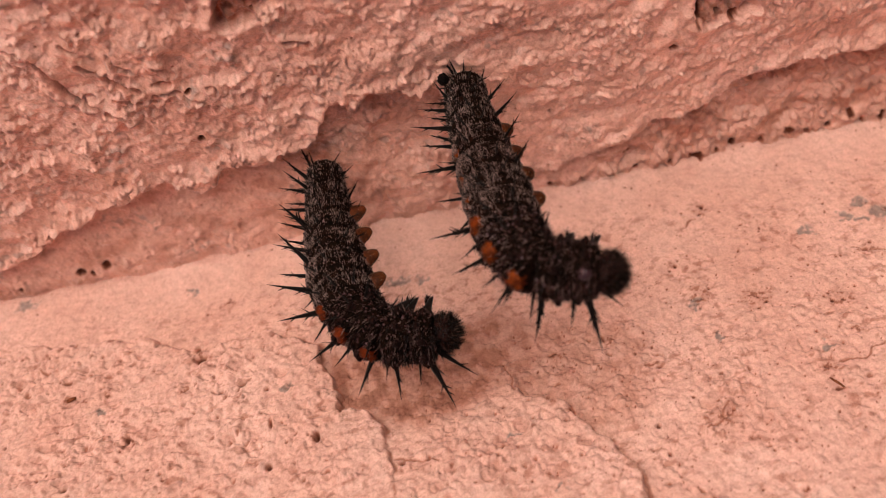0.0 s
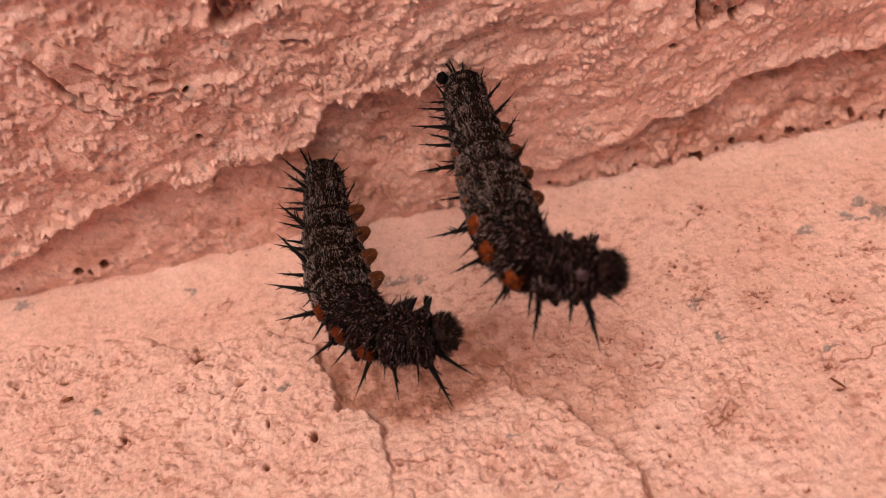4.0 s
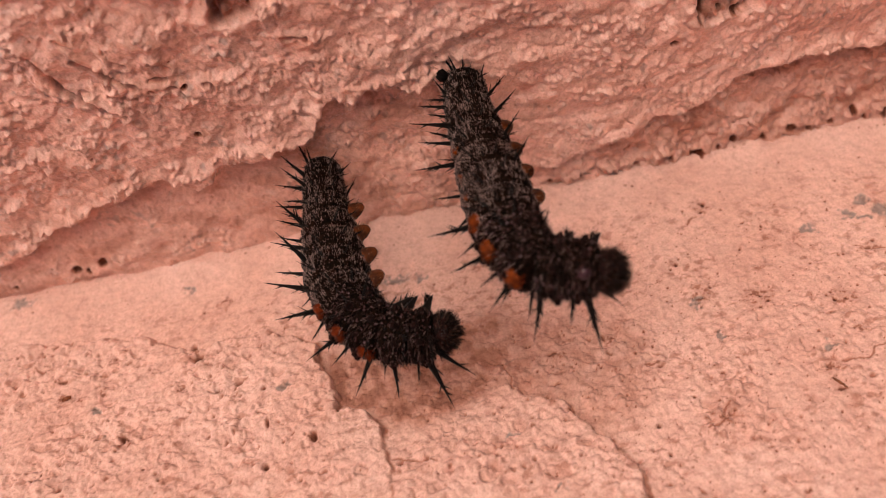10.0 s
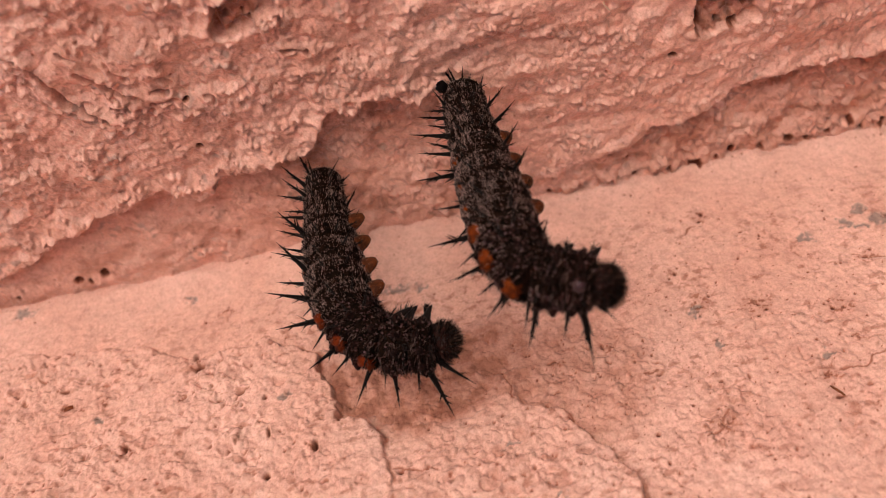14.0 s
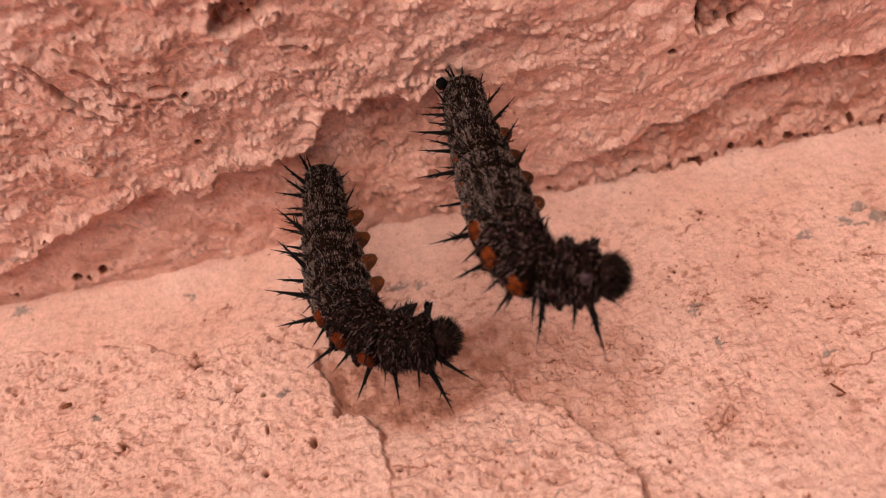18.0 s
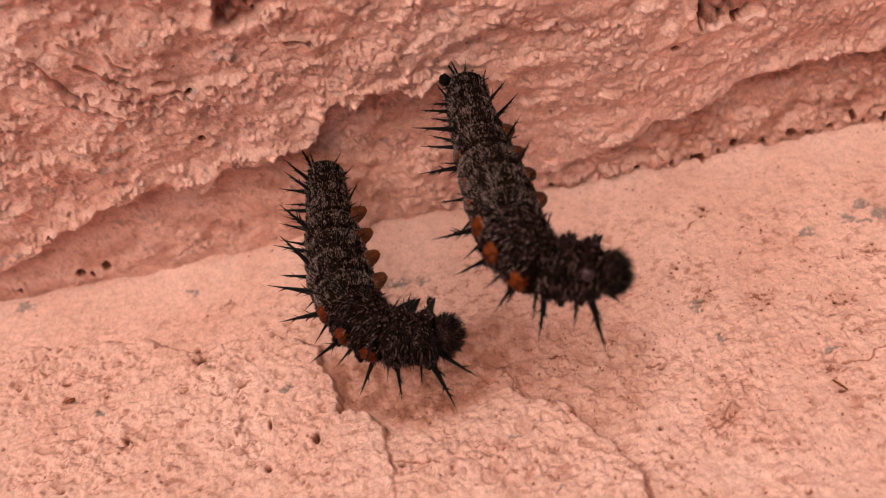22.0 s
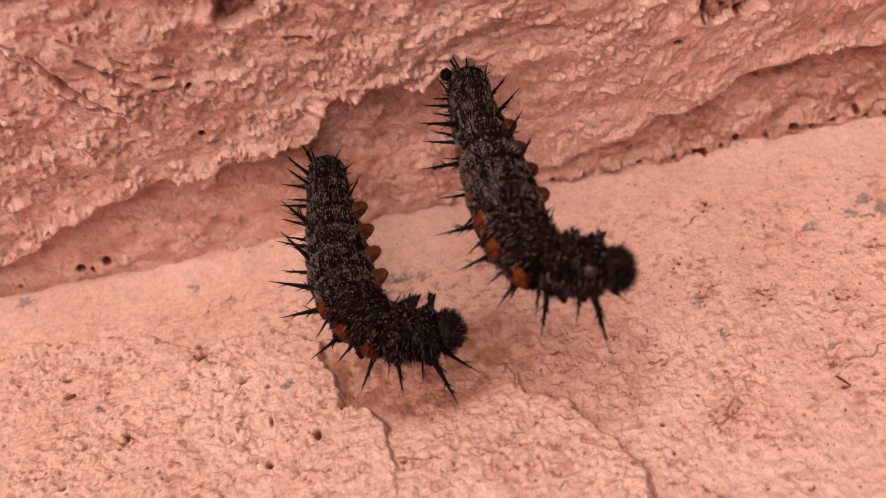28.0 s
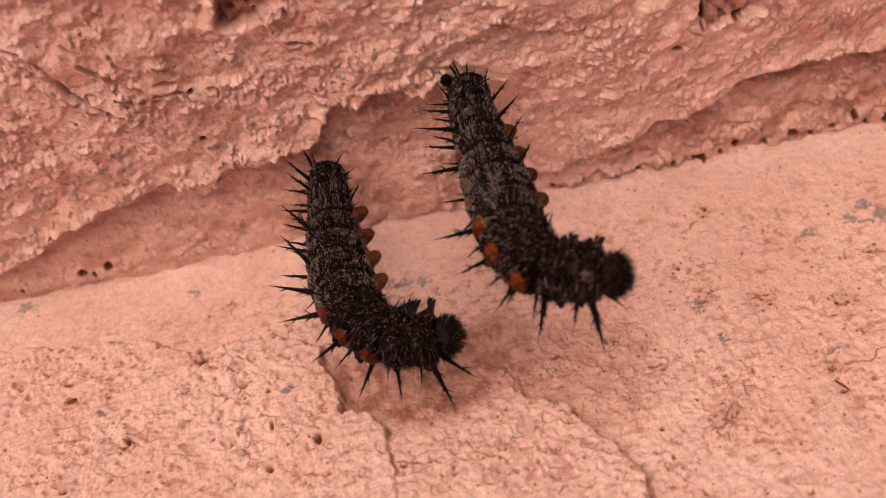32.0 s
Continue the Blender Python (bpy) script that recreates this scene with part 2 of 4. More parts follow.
# creases in the soffit's paint skin: width, depth and course
CREASES = ((0.5, 1.2, [(-37.8, -37.1), (-37.2, -36.1), (-35.9, -35.1), (-35.2, -34.2), (-34.6, -33.5), (-33.5, -32.7), (-32.5, -31.8)]),
           (0.4, 1.2, [(-35.7, -31.4), (-34.4, -30.7), (-32.8, -30.2)]), (0.4, 0.7, [(-34.0, -37.3), (-33.3, -35.7), (-32.6, -34.9)]),
           (0.35, 1.0, [(-30.5, -32.4), (-28.7, -31.8)]), (0.35, 0.7, [(-30.8, -30.7), (-29.3, -30.8), (-28.3, -30.7), (-27.3, -29.6), (-26.5, -28.8)]),
           (0.3, 0.8, [(-24.6, -30.1), (-23.7, -29.9), (-23.8, -28.9)]), (0.3, 0.6, [(-38.8, -39.9), (-37.3, -38.8)]),
           (0.35, 0.9, [(-39.9, -30.1), (-36.3, -29.4), (-34.9, -28.0)]), (0.4, 0.8, [(-38.8, -32.6), (-37.8, -32.3)]),
           (0.4, 0.9, [(-13.5, -34.2), (-10.7, -33.3)]), (0.25, 0.5, [(-29.5, -34.9), (-28.5, -33.9), (-27.9, -32.6)]))
# single pits in the soffit: place and half widths
SOFFIT_PITS = [(-28.0, -22.5, 0.5, 0.45), (35.2, -21.2, 0.6, 0.4), (-49.4, -2.6, 0.75, 0.8), (-53.3, -2.4, 0.75, 0.65), (-62.6, -1.8, 0.5, 0.5), (-51.8, -1.7, 0.4, 0.55),
               (-27.0, -30.3, 0.45, 0.3), (43.2, -24.1, 0.85, 0.5), (38.2, -25.2, 0.5, 1.5), (40.9, -25.1, 0.35, 0.3), (44.6, -26.2, 0.4, 0.3), (-16.8, -40.0, 0.25, 0.25), (-16.2, -39.2, 0.25, 0.25)]
# the ragged row of holes along the inner corner
CORNER_PITS = [(17.7, -0.6, 0.45, 0.5), (22.4, -0.8, 0.6, 0.6), (26.6, -0.7, 0.6, 0.7), (30.7, -0.6, 0.5, 0.5), (35.9, -0.5, 0.5, 0.5), (39.8, -0.6, 1.1, 0.8), (29.5, -3.4, 0.6, 0.4),
               (64.9, -0.5, 0.6, 0.7), (63.5, -1.9, 0.45, 0.7), (68.3, -0.8, 0.65, 1.1), (54.0, -1.4, 0.85, 0.7), (56.9, -0.5, 0.45, 0.4), (45.5, -1.2, 0.6, 0.9), (43.0, -0.8, 0.4, 0.4),
               (49.8, -0.9, 0.4, 0.4), (60.2, -0.8, 0.5, 0.4), (71.5, -0.9, 0.5, 0.5), (27.0, -5.6, 0.35, 0.3), (14.8, -0.5, 0.35, 0.4)]
# outlines of the thicker, rougher coats on the wall
COAT_A = [(-90, -9.0), (-70.7, -10.0), (-51.8, -11.3), (-42.7, -12.9), (-36.2, -16.7), (-25.9, -16.4), (-19.1, -20.1), (-18.5, -23.9),
          (-17.6, -27.6), (-16.6, -30.4), (-13.3, -32.0), (-11.9, -34.4), (-11.3, -37.3), (-11.0, -39.0), (-12.5, -70.0), (-90.0, -70.0)]
COAT_B = [(-24, -29.0), (4.9, -28.6), (5.5, -33.3), (10.7, -36.6), (13.1, -40.7), (15.4, -44.2),
          (16.9, -48.1), (16.2, -57.1), (16.0, -70.0), (-24, -70.0), (-24, -44)]
# the older, dirtier coat bared between the thick coats; shade there is painted in too
SHADED_OLD_COAT = [(-18.1, -22.4), (-17.5, -27.0), (-16.6, -30.0), (-12.8, -32.0), (-10.8, -33.6), (-3.2, -35.1), (2.1, -33.4), (4.8, -33.5), (9.3, -34.9), (10.9, -36.9), (13.1, -39.2), (15.8, -41.7), (18.0, -41.3), (21.2, -36.5), (22.8, -29.2), (18.4, -23.8), (10.8, -23.8), (3.9, -20.5), (-4.4, -24.0), (-12.7, -23.8)]
# single pits in the wall: place and half widths
WALL_PITS = [(-36.1, -15.9, 0.45, 0.85), (-35.2, -18.5, 1.0, 0.9), (-26.2, -36.7, 0.5, 0.6), (-25.7, -31.0, 0.26, 0.9), (-19.9, -34.2, 0.4, 0.85), (-29.5, -23.9, 0.65, 0.4), (-26.2, -25.5, 0.36, 0.4),
             (-32.1, -18.1, 0.5, 0.4), (-32.4, -24.6, 0.5, 0.3), (-44.4, -28.8, 0.6, 0.65), (-52.0, -34.4, 0.6, 0.36), (-41.6, -14.3, 0.45, 0.42), (-60.9, -26.2, 0.3, 0.3), (2.2, -40.9, 0.4, 0.42),
             (20.7, -41.8, 0.36, 0.36), (20.8, -45.6, 0.35, 0.28), (-10.0, -40.0, 0.45, 0.4)]
WALL_DOTS = [(37.4, -9.5, 0.45, 0.5), (36.6, -10.8, 0.36, 0.36), (30.3, -19.0, 0.36, 0.42), (29.4, -19.6, 0.26, 0.24), (32.7, -14.1, 0.22, 0.24), (43.4, -15.5, 0.25, 0.34), (41.3, -14.2, 0.4, 0.24),
             (53.5, -13.1, 0.26, 0.26), (47.1, -23.0, 0.25, 0.24), (33.3, -23.7, 0.25, 0.3), (46.7, -28.5, 0.24, 0.24), (38.7, -26.6, 0.32, 0.32), (39.5, -27.7, 0.45, 0.22), (38.2, -28.4, 0.32, 0.22),
             (47.4, -29.4, 0.36, 0.4), (48.8, -29.5, 0.24, 0.3), (51.1, -27.9, 0.22, 0.22), (50.9, -31.5, 0.24, 0.22), (54.9, -27.4, 0.24, 0.3)]
WALL_NICKS = [(56.2, -21.4, 0.38, 0.34), (55.1, -22.4, 0.6, 0.4), (27.3, -24.5, 0.2, 0.22), (23.4, -30.7, 0.25, 0.28), (21.1, -31.2, 0.24, 0.46), (8.0, -26.8, 0.26, 0.25), (6.7, -24.7, 0.26, 0.26),
              (17.8, -27.9, 0.3, 0.85), (11.0, -28.8, 0.9, 0.28), (10.5, -33.1, 0.6, 0.2), (23.5, -33.8, 0.65, 0.2), (18.3, -36.8, 0.22, 0.2), (16.2, -31.7, 0.2, 0.2), (29.7, -41.8, 0.24, 0.26),
              (42.6, -41.8, 1.0, 0.3), (-51.5, -17.0, 0.28, 0.22), (-53.7, -17.9, 0.85, 0.5), (30.2, -36.6, 0.4, 0.35), (25.9, -39.0, 0.3, 0.3), (43.4, -33.6, 0.28, 0.28), (42.3, -38.6, 0.34, 0.34)]
# hairline cracks in the wall's paint
HAIRLINES = ([(2.9, -27.7), (4.5, -29.0), (4.9, -30.4), (5.0, -33.4)], [(34.0, -12.6), (34.6, -11.9), (35.8, -11.6)], [(26.0, -43.5), (27.6, -42.9), (29.4, -40.8)], [(44.0, -38.4), (47.2, -38.3), (50.5, -36.8)],
             [(-10.9, -39.2), (-8.7, -39.8), (-5.5, -40.9)], [(53.8, -21.6), (54.8, -22.6), (56.6, -22.6), (57.8, -23.2)], [(-58.0, -14.6), (-56.6, -15.8)], [(-30.1, -24.8), (-28.6, -23.4)])
# chips that bare the grey cement: place, half width, half height
CHIPS = [(49.4, -17.3, 1.3, 0.7), (58.2, -14.1, 1.3, 0.9), (60.1, -16.6, 1.6, 1.5), (55.3, -16.3, 1.0, 0.9), (56.9, -17.1, 0.8, 0.5), (-23.5, -25.9, 0.8, 0.5), (3.3, -39.6, 0.9, 0.45), (7.6, -47.2, 0.5, 0.5),
         (-48.8, -23.4, 0.8, 0.5), (-7.4, -11.5, 2.0, 0.9), (-3.7, -12.2, 0.9, 0.8), (-37.0, -5.1, 0.7, 0.7), (-62.5, -1.4, 1.5, 0.7), (30.7, -25.4, 0.7, 0.7), (43.8, -36.0, 0.8, 0.6), (31.9, -31.6, 0.5, 0.5)]
STAINS = [(-53.2, -20.6, 1.25, 0.85), (-50.9, -21.3, 0.8, 0.7), (38.4, -26.8, 2.8, 2.2), (48.4, -29.4, 2.4, 1.7), (31.8, -24.5, 1.6, 2.3), (18.6, -28.5, 1.6, 1.6), (11.2, -29.4, 2.0, 1.1), (28.0, -42.3, 2.5, 1.8),
          (22.8, -33.4, 2.0, 0.9), (36.9, -9.9, 1.9, 1.6), (-35.5, -17.5, 1.4, 2.0), (-47.9, -20.9, 0.65, 2.0), (-37.4, -22.8, 0.8, 1.3), (-20.1, -34.3, 0.9, 1.0), (-44.1, -29.1, 1.5, 1.6), (55.4, -22.5, 2.1, 1.3),
          (-31.9, -9.0, 1.1, 0.9), (42.8, -38.9, 1.8, 1.0), (48.3, -34.4, 1.2, 1.0)]
LUMPS = [(26.2, -43.8, 1.3, 0.9, 0.5), (31.0, -38.6, 1.8, 1.2, 0.4), (28.4, -41.5, 1.6, 0.7, 0.4), (-31.9, -9.0, 0.9, 0.8, 0.3)]


def blob(u, v, x, z, a, b):
    du, dv = warp(u, v, 1.3, 1.3)
    return smooth(1.2, 0.6, np.hypot((du - x) / a, (dv - z) / b))


def pick(u, v, x, y, reach):
    return np.nonzero((np.abs(u - x) < reach) & (np.abs(v - y) < reach))[0]


def oval(u, v, x, y, a, b, ragged=0.35):
    """Distance from a place in units of its half widths, with an uneven outline."""
    size = min(max(a, b), 0.6)
    return np.hypot((u - x) / a, (v - y) / b) + ragged * gnoise(u / size, v / size) + 0.5 * ragged * gnoise(u / size * 2.1 + 3, v / size * 2.1)


def grains(u, v, size, seed, keep):
    """Rounded crumbs of plaster under paint, 0 to 1 high; keep: share of places left bare."""
    p, q = u / size, v / size
    ju = u + size * (0.32 * gnoise(p * 1.1 + seed, q * 1.1) + 0.15 * gnoise(p * 2.7, q * 2.7 + seed) + 0.08 * gnoise(p * 5.5 + seed, q * 5.5))
    jv = v + size * (0.32 * gnoise(p * 1.1, q * 1.1 - seed) + 0.15 * gnoise(p * 2.7 + seed, q * 2.7) + 0.08 * gnoise(p * 5.5, q * 5.5 - seed))
    d, wide, tall = cells(ju / size + seed, jv / size + 0.37 * seed)
    return np.clip(1 - (d / (0.36 + 0.26 * wide)) ** 2, 0, 1) ** 0.6 * np.clip((tall - keep) / (1 - keep), 0, 1) ** 0.7


def wall_relief(u, v):
    near = (np.abs(u) < 85) & (v > -72)
    wu, wv = warp(u, v, 4.0, 1.1)
    wu, wv = wu + 0.35 * gnoise(u / 0.8, v / 0.8), wv + 0.35 * gnoise(u / 0.8 + 9, v / 0.8)
    to_a = inside(wu, wv, COAT_A)
    a = smooth(-0.3, 0.25, to_a)
    to_b = inside(wu, wv, COAT_B)
    b = smooth(-0.3, 0.25, to_b) * smooth(-1.5, 4.5, 0.53 * (wu + 11) - 0.85 * (wv + 39.2))
    coat = np.maximum(a, b)
    patchy = smooth(-0.35, 0.45, fbm(u / 9 + 2, v / 9, 2))
    rough = 0.22 + 0.45 * coat + 0.30 * smooth(-20, -36, v) * smooth(0, 25, u)
    rough *= (0.22 + 0.78 * smooth(-5, -17, v)) * (0.55 + 0.7 * patchy)
    worn_shade = smooth(-2.5, 1.8, inside(wu, wv, SHADED_OLD_COAT) + 1.2 * fbm(u / 5, v / 5, 3)) * (1 - 0.7 * coat)
    rough += 0.28 * worn_shade
    h = 0.9 * fbm(u / 30, v / 30, 2) + 0.95 * coat - 0.5
    h -= 0.45 * smooth(-5, -0.3, to_b) * (1 - a) * (1 - b) * smooth(0, 6, u)
    h -= 0.7 * smooth(-7, -0.4, to_a) * (1 - a) * (1 - b) * smooth(-18, -23, v) * smooth(-38, -32, v)
    ju, jv = u + 0.6 * gnoise(u / 1.5, v / 1.5), v + 0.6 * gnoise(u / 1.5 + 9, v / 1.5 + 3)
    # trowelled plaster with crumbs and shallow flaked discs
    h += rough * (0.75 * fbm(ju / 3.4, jv / 2.9, 5, 0.52) + 0.50 * grains(u, v, 1.9, 5, 0.3) + 0.50 * grains(u, v, 0.95, 11, 0.35))
    disc, wide, tall = cells(ju / 2.6 + 60, jv / 2.2)
    flake = smooth(0.20 + 0.26 * wide, 0.14 + 0.24 * wide, disc + 0.10 * gnoise(u / 0.7, v / 0.7)) * (tall > 0.58)
    h -= rough * 0.5 * flake
    h += smooth(-4.0, 0.3, v) * (0.45 + 0.6 * fbm(u / 8 + 4, v / 8, 3))
    h += 0.09 * fbm(u / 0.8 + 3, v / 0.8, 3, 0.6) + 0.05 * fbm(u / 3.0 + 60, v / 0.9, 3)
    # faint mottled grime, hairlines, pocks and specks
    blot = fbm(ju / 1.7 + 4, jv / 1.1, 4, 0.6)
    grime = smooth(0.10, 0.42, blot) * (0.35 + 0.65 * smooth(-0.2, 0.3, fbm(u / 7 - 8, v / 6, 3)))
    vein = smooth(0.05, 0.0, np.abs(gnoise(ju / 2.3 + 70, jv / 1.7))) * smooth(0.05, 0.3, fbm(u / 2.4, v / 2.2 + 33, 2))
    h -= 0.06 * vein
    dirt_shade = (0.06 + 0.34 * smooth(-3, -14, v)) * grime + 0.22 * vein * (0.3 + 0.7 * smooth(-4, -14, v)) * (1 - 0.45 * smooth(0, 20, u))
    dirt_shade = np.maximum(dirt_shade, 0.28 * flake * rough * (tall > 0.72))
    comma, wide_c, tall_c = cells(ju / 2.3 + 90, jv / 2.1 + 7)
    nick = smooth(0.06 + 0.15 * wide_c, 0.03, comma + 0.16 * gnoise(u / 0.5 + 4, v / 0.7)) * (tall_c > 0.48) * smooth(0.25, 0.5, rough)
    h -= 0.4 * nick
    dirt_shade = np.maximum(dirt_shade, 0.62 * nick)
    pock, size, tall = cells(u / 3.1 + 3, v / 3.1 + 8)
    hit = smooth(0.04 + 0.07 * size ** 2, 0.02, pock + 0.05 * gnoise(u / 0.4, v / 0.4)) * (tall > 0.90 - 0.30 * smooth(2, 14, u))
    h -= 0.3 * hit
    speck, size2, tall2 = cells(u / 1.5 + 31, v / 1.5 + 5)
    fleck = smooth(0.045 + 0.085 * size2 ** 2, 0.025, speck + 0.03 * gnoise(u / 0.3, v / 0.3)) * (tall2 > 0.94 - 0.36 * smooth(2, 18, u + 8 * gnoise(u / 9, v / 9)) * smooth(-5, -16, v))
    h -= 0.12 * fleck
    dirt_shade = np.maximum(dirt_shade, np.maximum(0.9 * hit, 0.85 * fleck))
    # the older, browner coat where the thick coats have come away, darkened further for the recess's shade
    worn_shade = np.maximum(worn_shade, 0.5 * smooth(-4, -0.3, to_b) * smooth(0, 6, u) * (1 - coat))
    dirt_shade = np.maximum(dirt_shade, worn_shade * (0.50 - 0.28 * smooth(-4, 14, u)) * (0.8 + 0.6 * smooth(-0.3, 0.4, fbm(u / 2.2, v / 2.6, 4))))
    # broken dark line along the coats' edges: the step's shadow, painted in colour
    edge_shade = np.maximum(smooth(0.45, 0.1, np.abs(to_a + 0.3)) * smooth(-15, -19, v), smooth(0.4, 0.1, np.abs(to_b + 0.3)) * smooth(2, 7, u))
    dirt_shade = np.maximum(dirt_shade, 0.5 * edge_shade * smooth(-0.4, 0.1, gnoise(u / 1.7, v / 1.7)))
    for pts in HAIRLINES:
        d = line_distance(ju, jv, pts)
        h -= 0.2 * smooth(0.22, 0.05, d)
        dirt_shade = np.maximum(dirt_shade, 0.62 * smooth(0.2, 0.06, d))
    bare = np.zeros_like(u)
    for k_list, deep, dark in ((WALL_PITS, 0.9, 0.95), (WALL_DOTS, 0.35, 1.0), (WALL_NICKS, 0.3, 0.85)):
        for x, z, p, q in k_list:
            k = pick(u, v, x, z, 4)
            d = oval(u[k], v[k], x, z, p, q)
            h[k] -= deep * smooth(1.2, 0.3, d)
            dirt_shade[k] = np.maximum(dirt_shade[k], dark * smooth(1.05, 0.35, d))
    for x, z, p, q, tall in LUMPS:
        k = pick(u, v, x, z, 6)
        m = blob(u[k], v[k], x, z, p, q)
        h[k] += tall * m
        dirt_shade[k] = np.maximum(dirt_shade[k], 1.6 * m * (1 - m))
    for x, z, p, q in CHIPS:
        k = pick(u, v, x, z, 6)
        m = blob(u[k], v[k], x, z, p, q)
        h[k] -= 0.12 * m
        bare[k] = np.maximum(bare[k], 0.8 * m * smooth(-0.6, -0.1, gnoise(u[k] / 0.8, v[k] / 0.8)))
    for x, z, p, q in STAINS:
        k = pick(u, v, x, z, 9)
        spread = smooth(1.15, 0.3, oval(u[k], v[k], x, z, p, q, 0.5))
        dirt_shade[k] = np.maximum(dirt_shade[k], spread * (0.16 + 0.55 * smooth(0.02, 0.3, fbm(u[k] / 0.9, v[k] / 0.7, 4, 0.6))))
    return h * near, bare, dirt_shade


def soffit_relief(u, v):
    """Millimetres below the plane z = 0."""
    near = (np.abs(u) < 90) & (v > -62)
    wu, wv = warp(u, v, 5.0, 1.3)
    wu, wv = wu + 0.3 * gnoise(u / 1.3, v / 1.3), wv + 0.3 * gnoise(u / 1.3 + 9, v / 1.3)
    to_lip = inside(wu, wv, LIP + [(90, 12), (-90, 12)])
    band = smooth(-0.25, 0.3, to_lip)
    h = 0.9 * fbm(u / 22, v / 18, 2)
    h -= band * (2.1 - 1.5 * smooth(-15, -1, v))
    h += 0.55 * smooth(-3.0, 0.0, to_lip) * (1 - band)
    ju, jv = u + 0.5 * gnoise(u / 1.4, v / 1.4), v + 0.5 * gnoise(u / 1.4 + 9, v / 1.4 + 3)
    # a soft skin of paint over crumbly clumps of mortar; on the one side the clumps are drawn out along the wall
    drawn = smooth(2, 30, u)
    eu, ev = u + 0.35 * drawn * v, v
    clump = smooth(-0.14, 0.36, fbm(eu / (4.6 + 3.0 * drawn) + 2, ev / (4.4 - 1.0 * drawn) + 30, 3, 0.55))
    by_lip = smooth(7, -3, to_lip + 1.5 * gnoise(u / 4, v / 4))
    smoothed = 1 - band * smooth(-10, -20, u) * (0.45 + 0.45 * by_lip)
    rough = smoothed * (0.22 + 0.95 * clump) * (0.75 + 0.25 * smooth(-8, -25, v)) * (1 - 0.30 * drawn * (1 - band))
    h += smoothed * (1.0 * fbm(eu / 5.5, ev / 5.0, 3, 0.5) + 0.28 * fbm(ju / 1.9 + 7, jv / 1.9, 4, 0.55))
    h += rough * (0.52 * grains(eu, ev, 2.4, 3, 0.3) + 0.68 * grains(u, ev, 1.35, 17, 0.3) + 0.52 * grains(u, v, 0.8, 29, 0.3)) + 0.22 * (0.4 + 0.6 * clump) * smoothed * grains(u, v, 0.52, 51, 0.3)
    h += band * drawn * (0.8 * grains(u, v, 3.0, 41, 0.4) + 0.5 * grains(u, v, 1.3, 43, 0.4) + 0.5 * fbm(u / 4, v / 2.5, 3))
    chip, wide, tall = cells(ju / 2.2 + 60, jv / 2.6)
    h -= 0.5 * smooth(0.12 + 0.22 * wide, 0.04, chip + 0.1 * gnoise(u / 0.6, v / 0.6)) * (tall > 0.62) * (0.3 + 0.7 * clump) * smoothed
    h += 0.07 * fbm(u / 0.6, v / 0.6, 3, 0.6)
    along_u, across = 0.75 * u + 0.66 * v, -0.66 * u + 0.75 * v
    folds = smooth(13, 5, np.hypot(u + 35, (v + 32) * 1.3))
    h += folds * (0.8 * (0.35 - np.abs(gnoise(along_u / 8 + 0.3 * gnoise(u / 3, v / 3), across / 2.3))) + 0.35 * gnoise(along_u / 4, across / 1.1))
    h -= np.mean(h[near & (v < -30)])
    h -= 0.2 * band
    crack = line_distance(wu * 0.4 + u * 0.6, wv * 0.4 + v * 0.6, CRACK)
    swell = smooth(-44, -42, u) * smooth(-37, -39.5, u)
    h -= 2.4 * smooth(0.26 + 0.2 * swell, 0.06, crack)
    h += 0.7 * smooth(2.0, 0.3, crack)
    for wide, deep, pts in CREASES:
        d = line_distance(u + 0.5 * gnoise(u / 1.5, v / 1.5), v + 0.5 * gnoise(u / 1.5 + 5, v / 1.5), pts)
        h += 0.45 * smooth(1.5, 0.4, d) - 1.25 * deep * smooth(wide, 0.08, d)
    dirt_shade, bare = np.zeros_like(u), np.zeros_like(u)
    for pts, far in ((HOLE_A, -14.0), (HOLE_B, 44.0)):
        k = pick(u, v, pts[0][0] + 4, pts[0][1] + 2, 14)
        d = inside(u[k] + 0.5 * gnoise(u[k] / 1.2, v[k] / 1.2), v[k] + 0.5 * gnoise(u[k] / 1.2 + 4, v[k] / 1.2), pts)
        h[k] -= (1.0 + 1.5 * smooth(far - 5.2, far - 6.2, u[k])) * smooth(-0.1, 0.45, d) - 0.8 * fbm(u[k] / 1.4, v[k] / 1.4, 4) * smooth(0, 0.6, d)
        h[k] += 0.7 * smooth(-2.0, -0.3, d) * (d < 0)
        # hole floors darkened in colour, standing in for shade the shallow cut lacks
        dirt_shade[k] = np.maximum(dirt_shade[k], smooth(0.0, 0.6, d) * (0.32 + 0.25 * smooth(0, 0.3, gnoise(u[k] / 0.9, v[k] / 0.9))))
        bare[k] = np.maximum(bare[k], 0.5 * smooth(0.3, 0.9, d) * smooth(0.0, 0.3, gnoise(u[k] / 1.3 + 5, v[k] / 1.3)))
    k = pick(u, v, -13.9, -38.2, 4)
    h[k] += 0.9 * smooth(1.1, 0.5, oval(u[k], v[k], -13.9, -38.2, 1.5, 1.3, 0.6))
    h += smooth(-5.0, -0.3, v) * (0.45 + 0.55 * fbm(u / 6 + 14, v / 6, 3))
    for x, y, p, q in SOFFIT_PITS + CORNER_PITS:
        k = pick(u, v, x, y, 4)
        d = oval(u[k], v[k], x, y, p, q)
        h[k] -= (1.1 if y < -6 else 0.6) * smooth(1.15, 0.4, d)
        # shade inside each pit is painted in; the corner ones are barely sunk
        dirt_shade[k] = np.maximum(dirt_shade[k], smooth(1.25, 0.65, d))
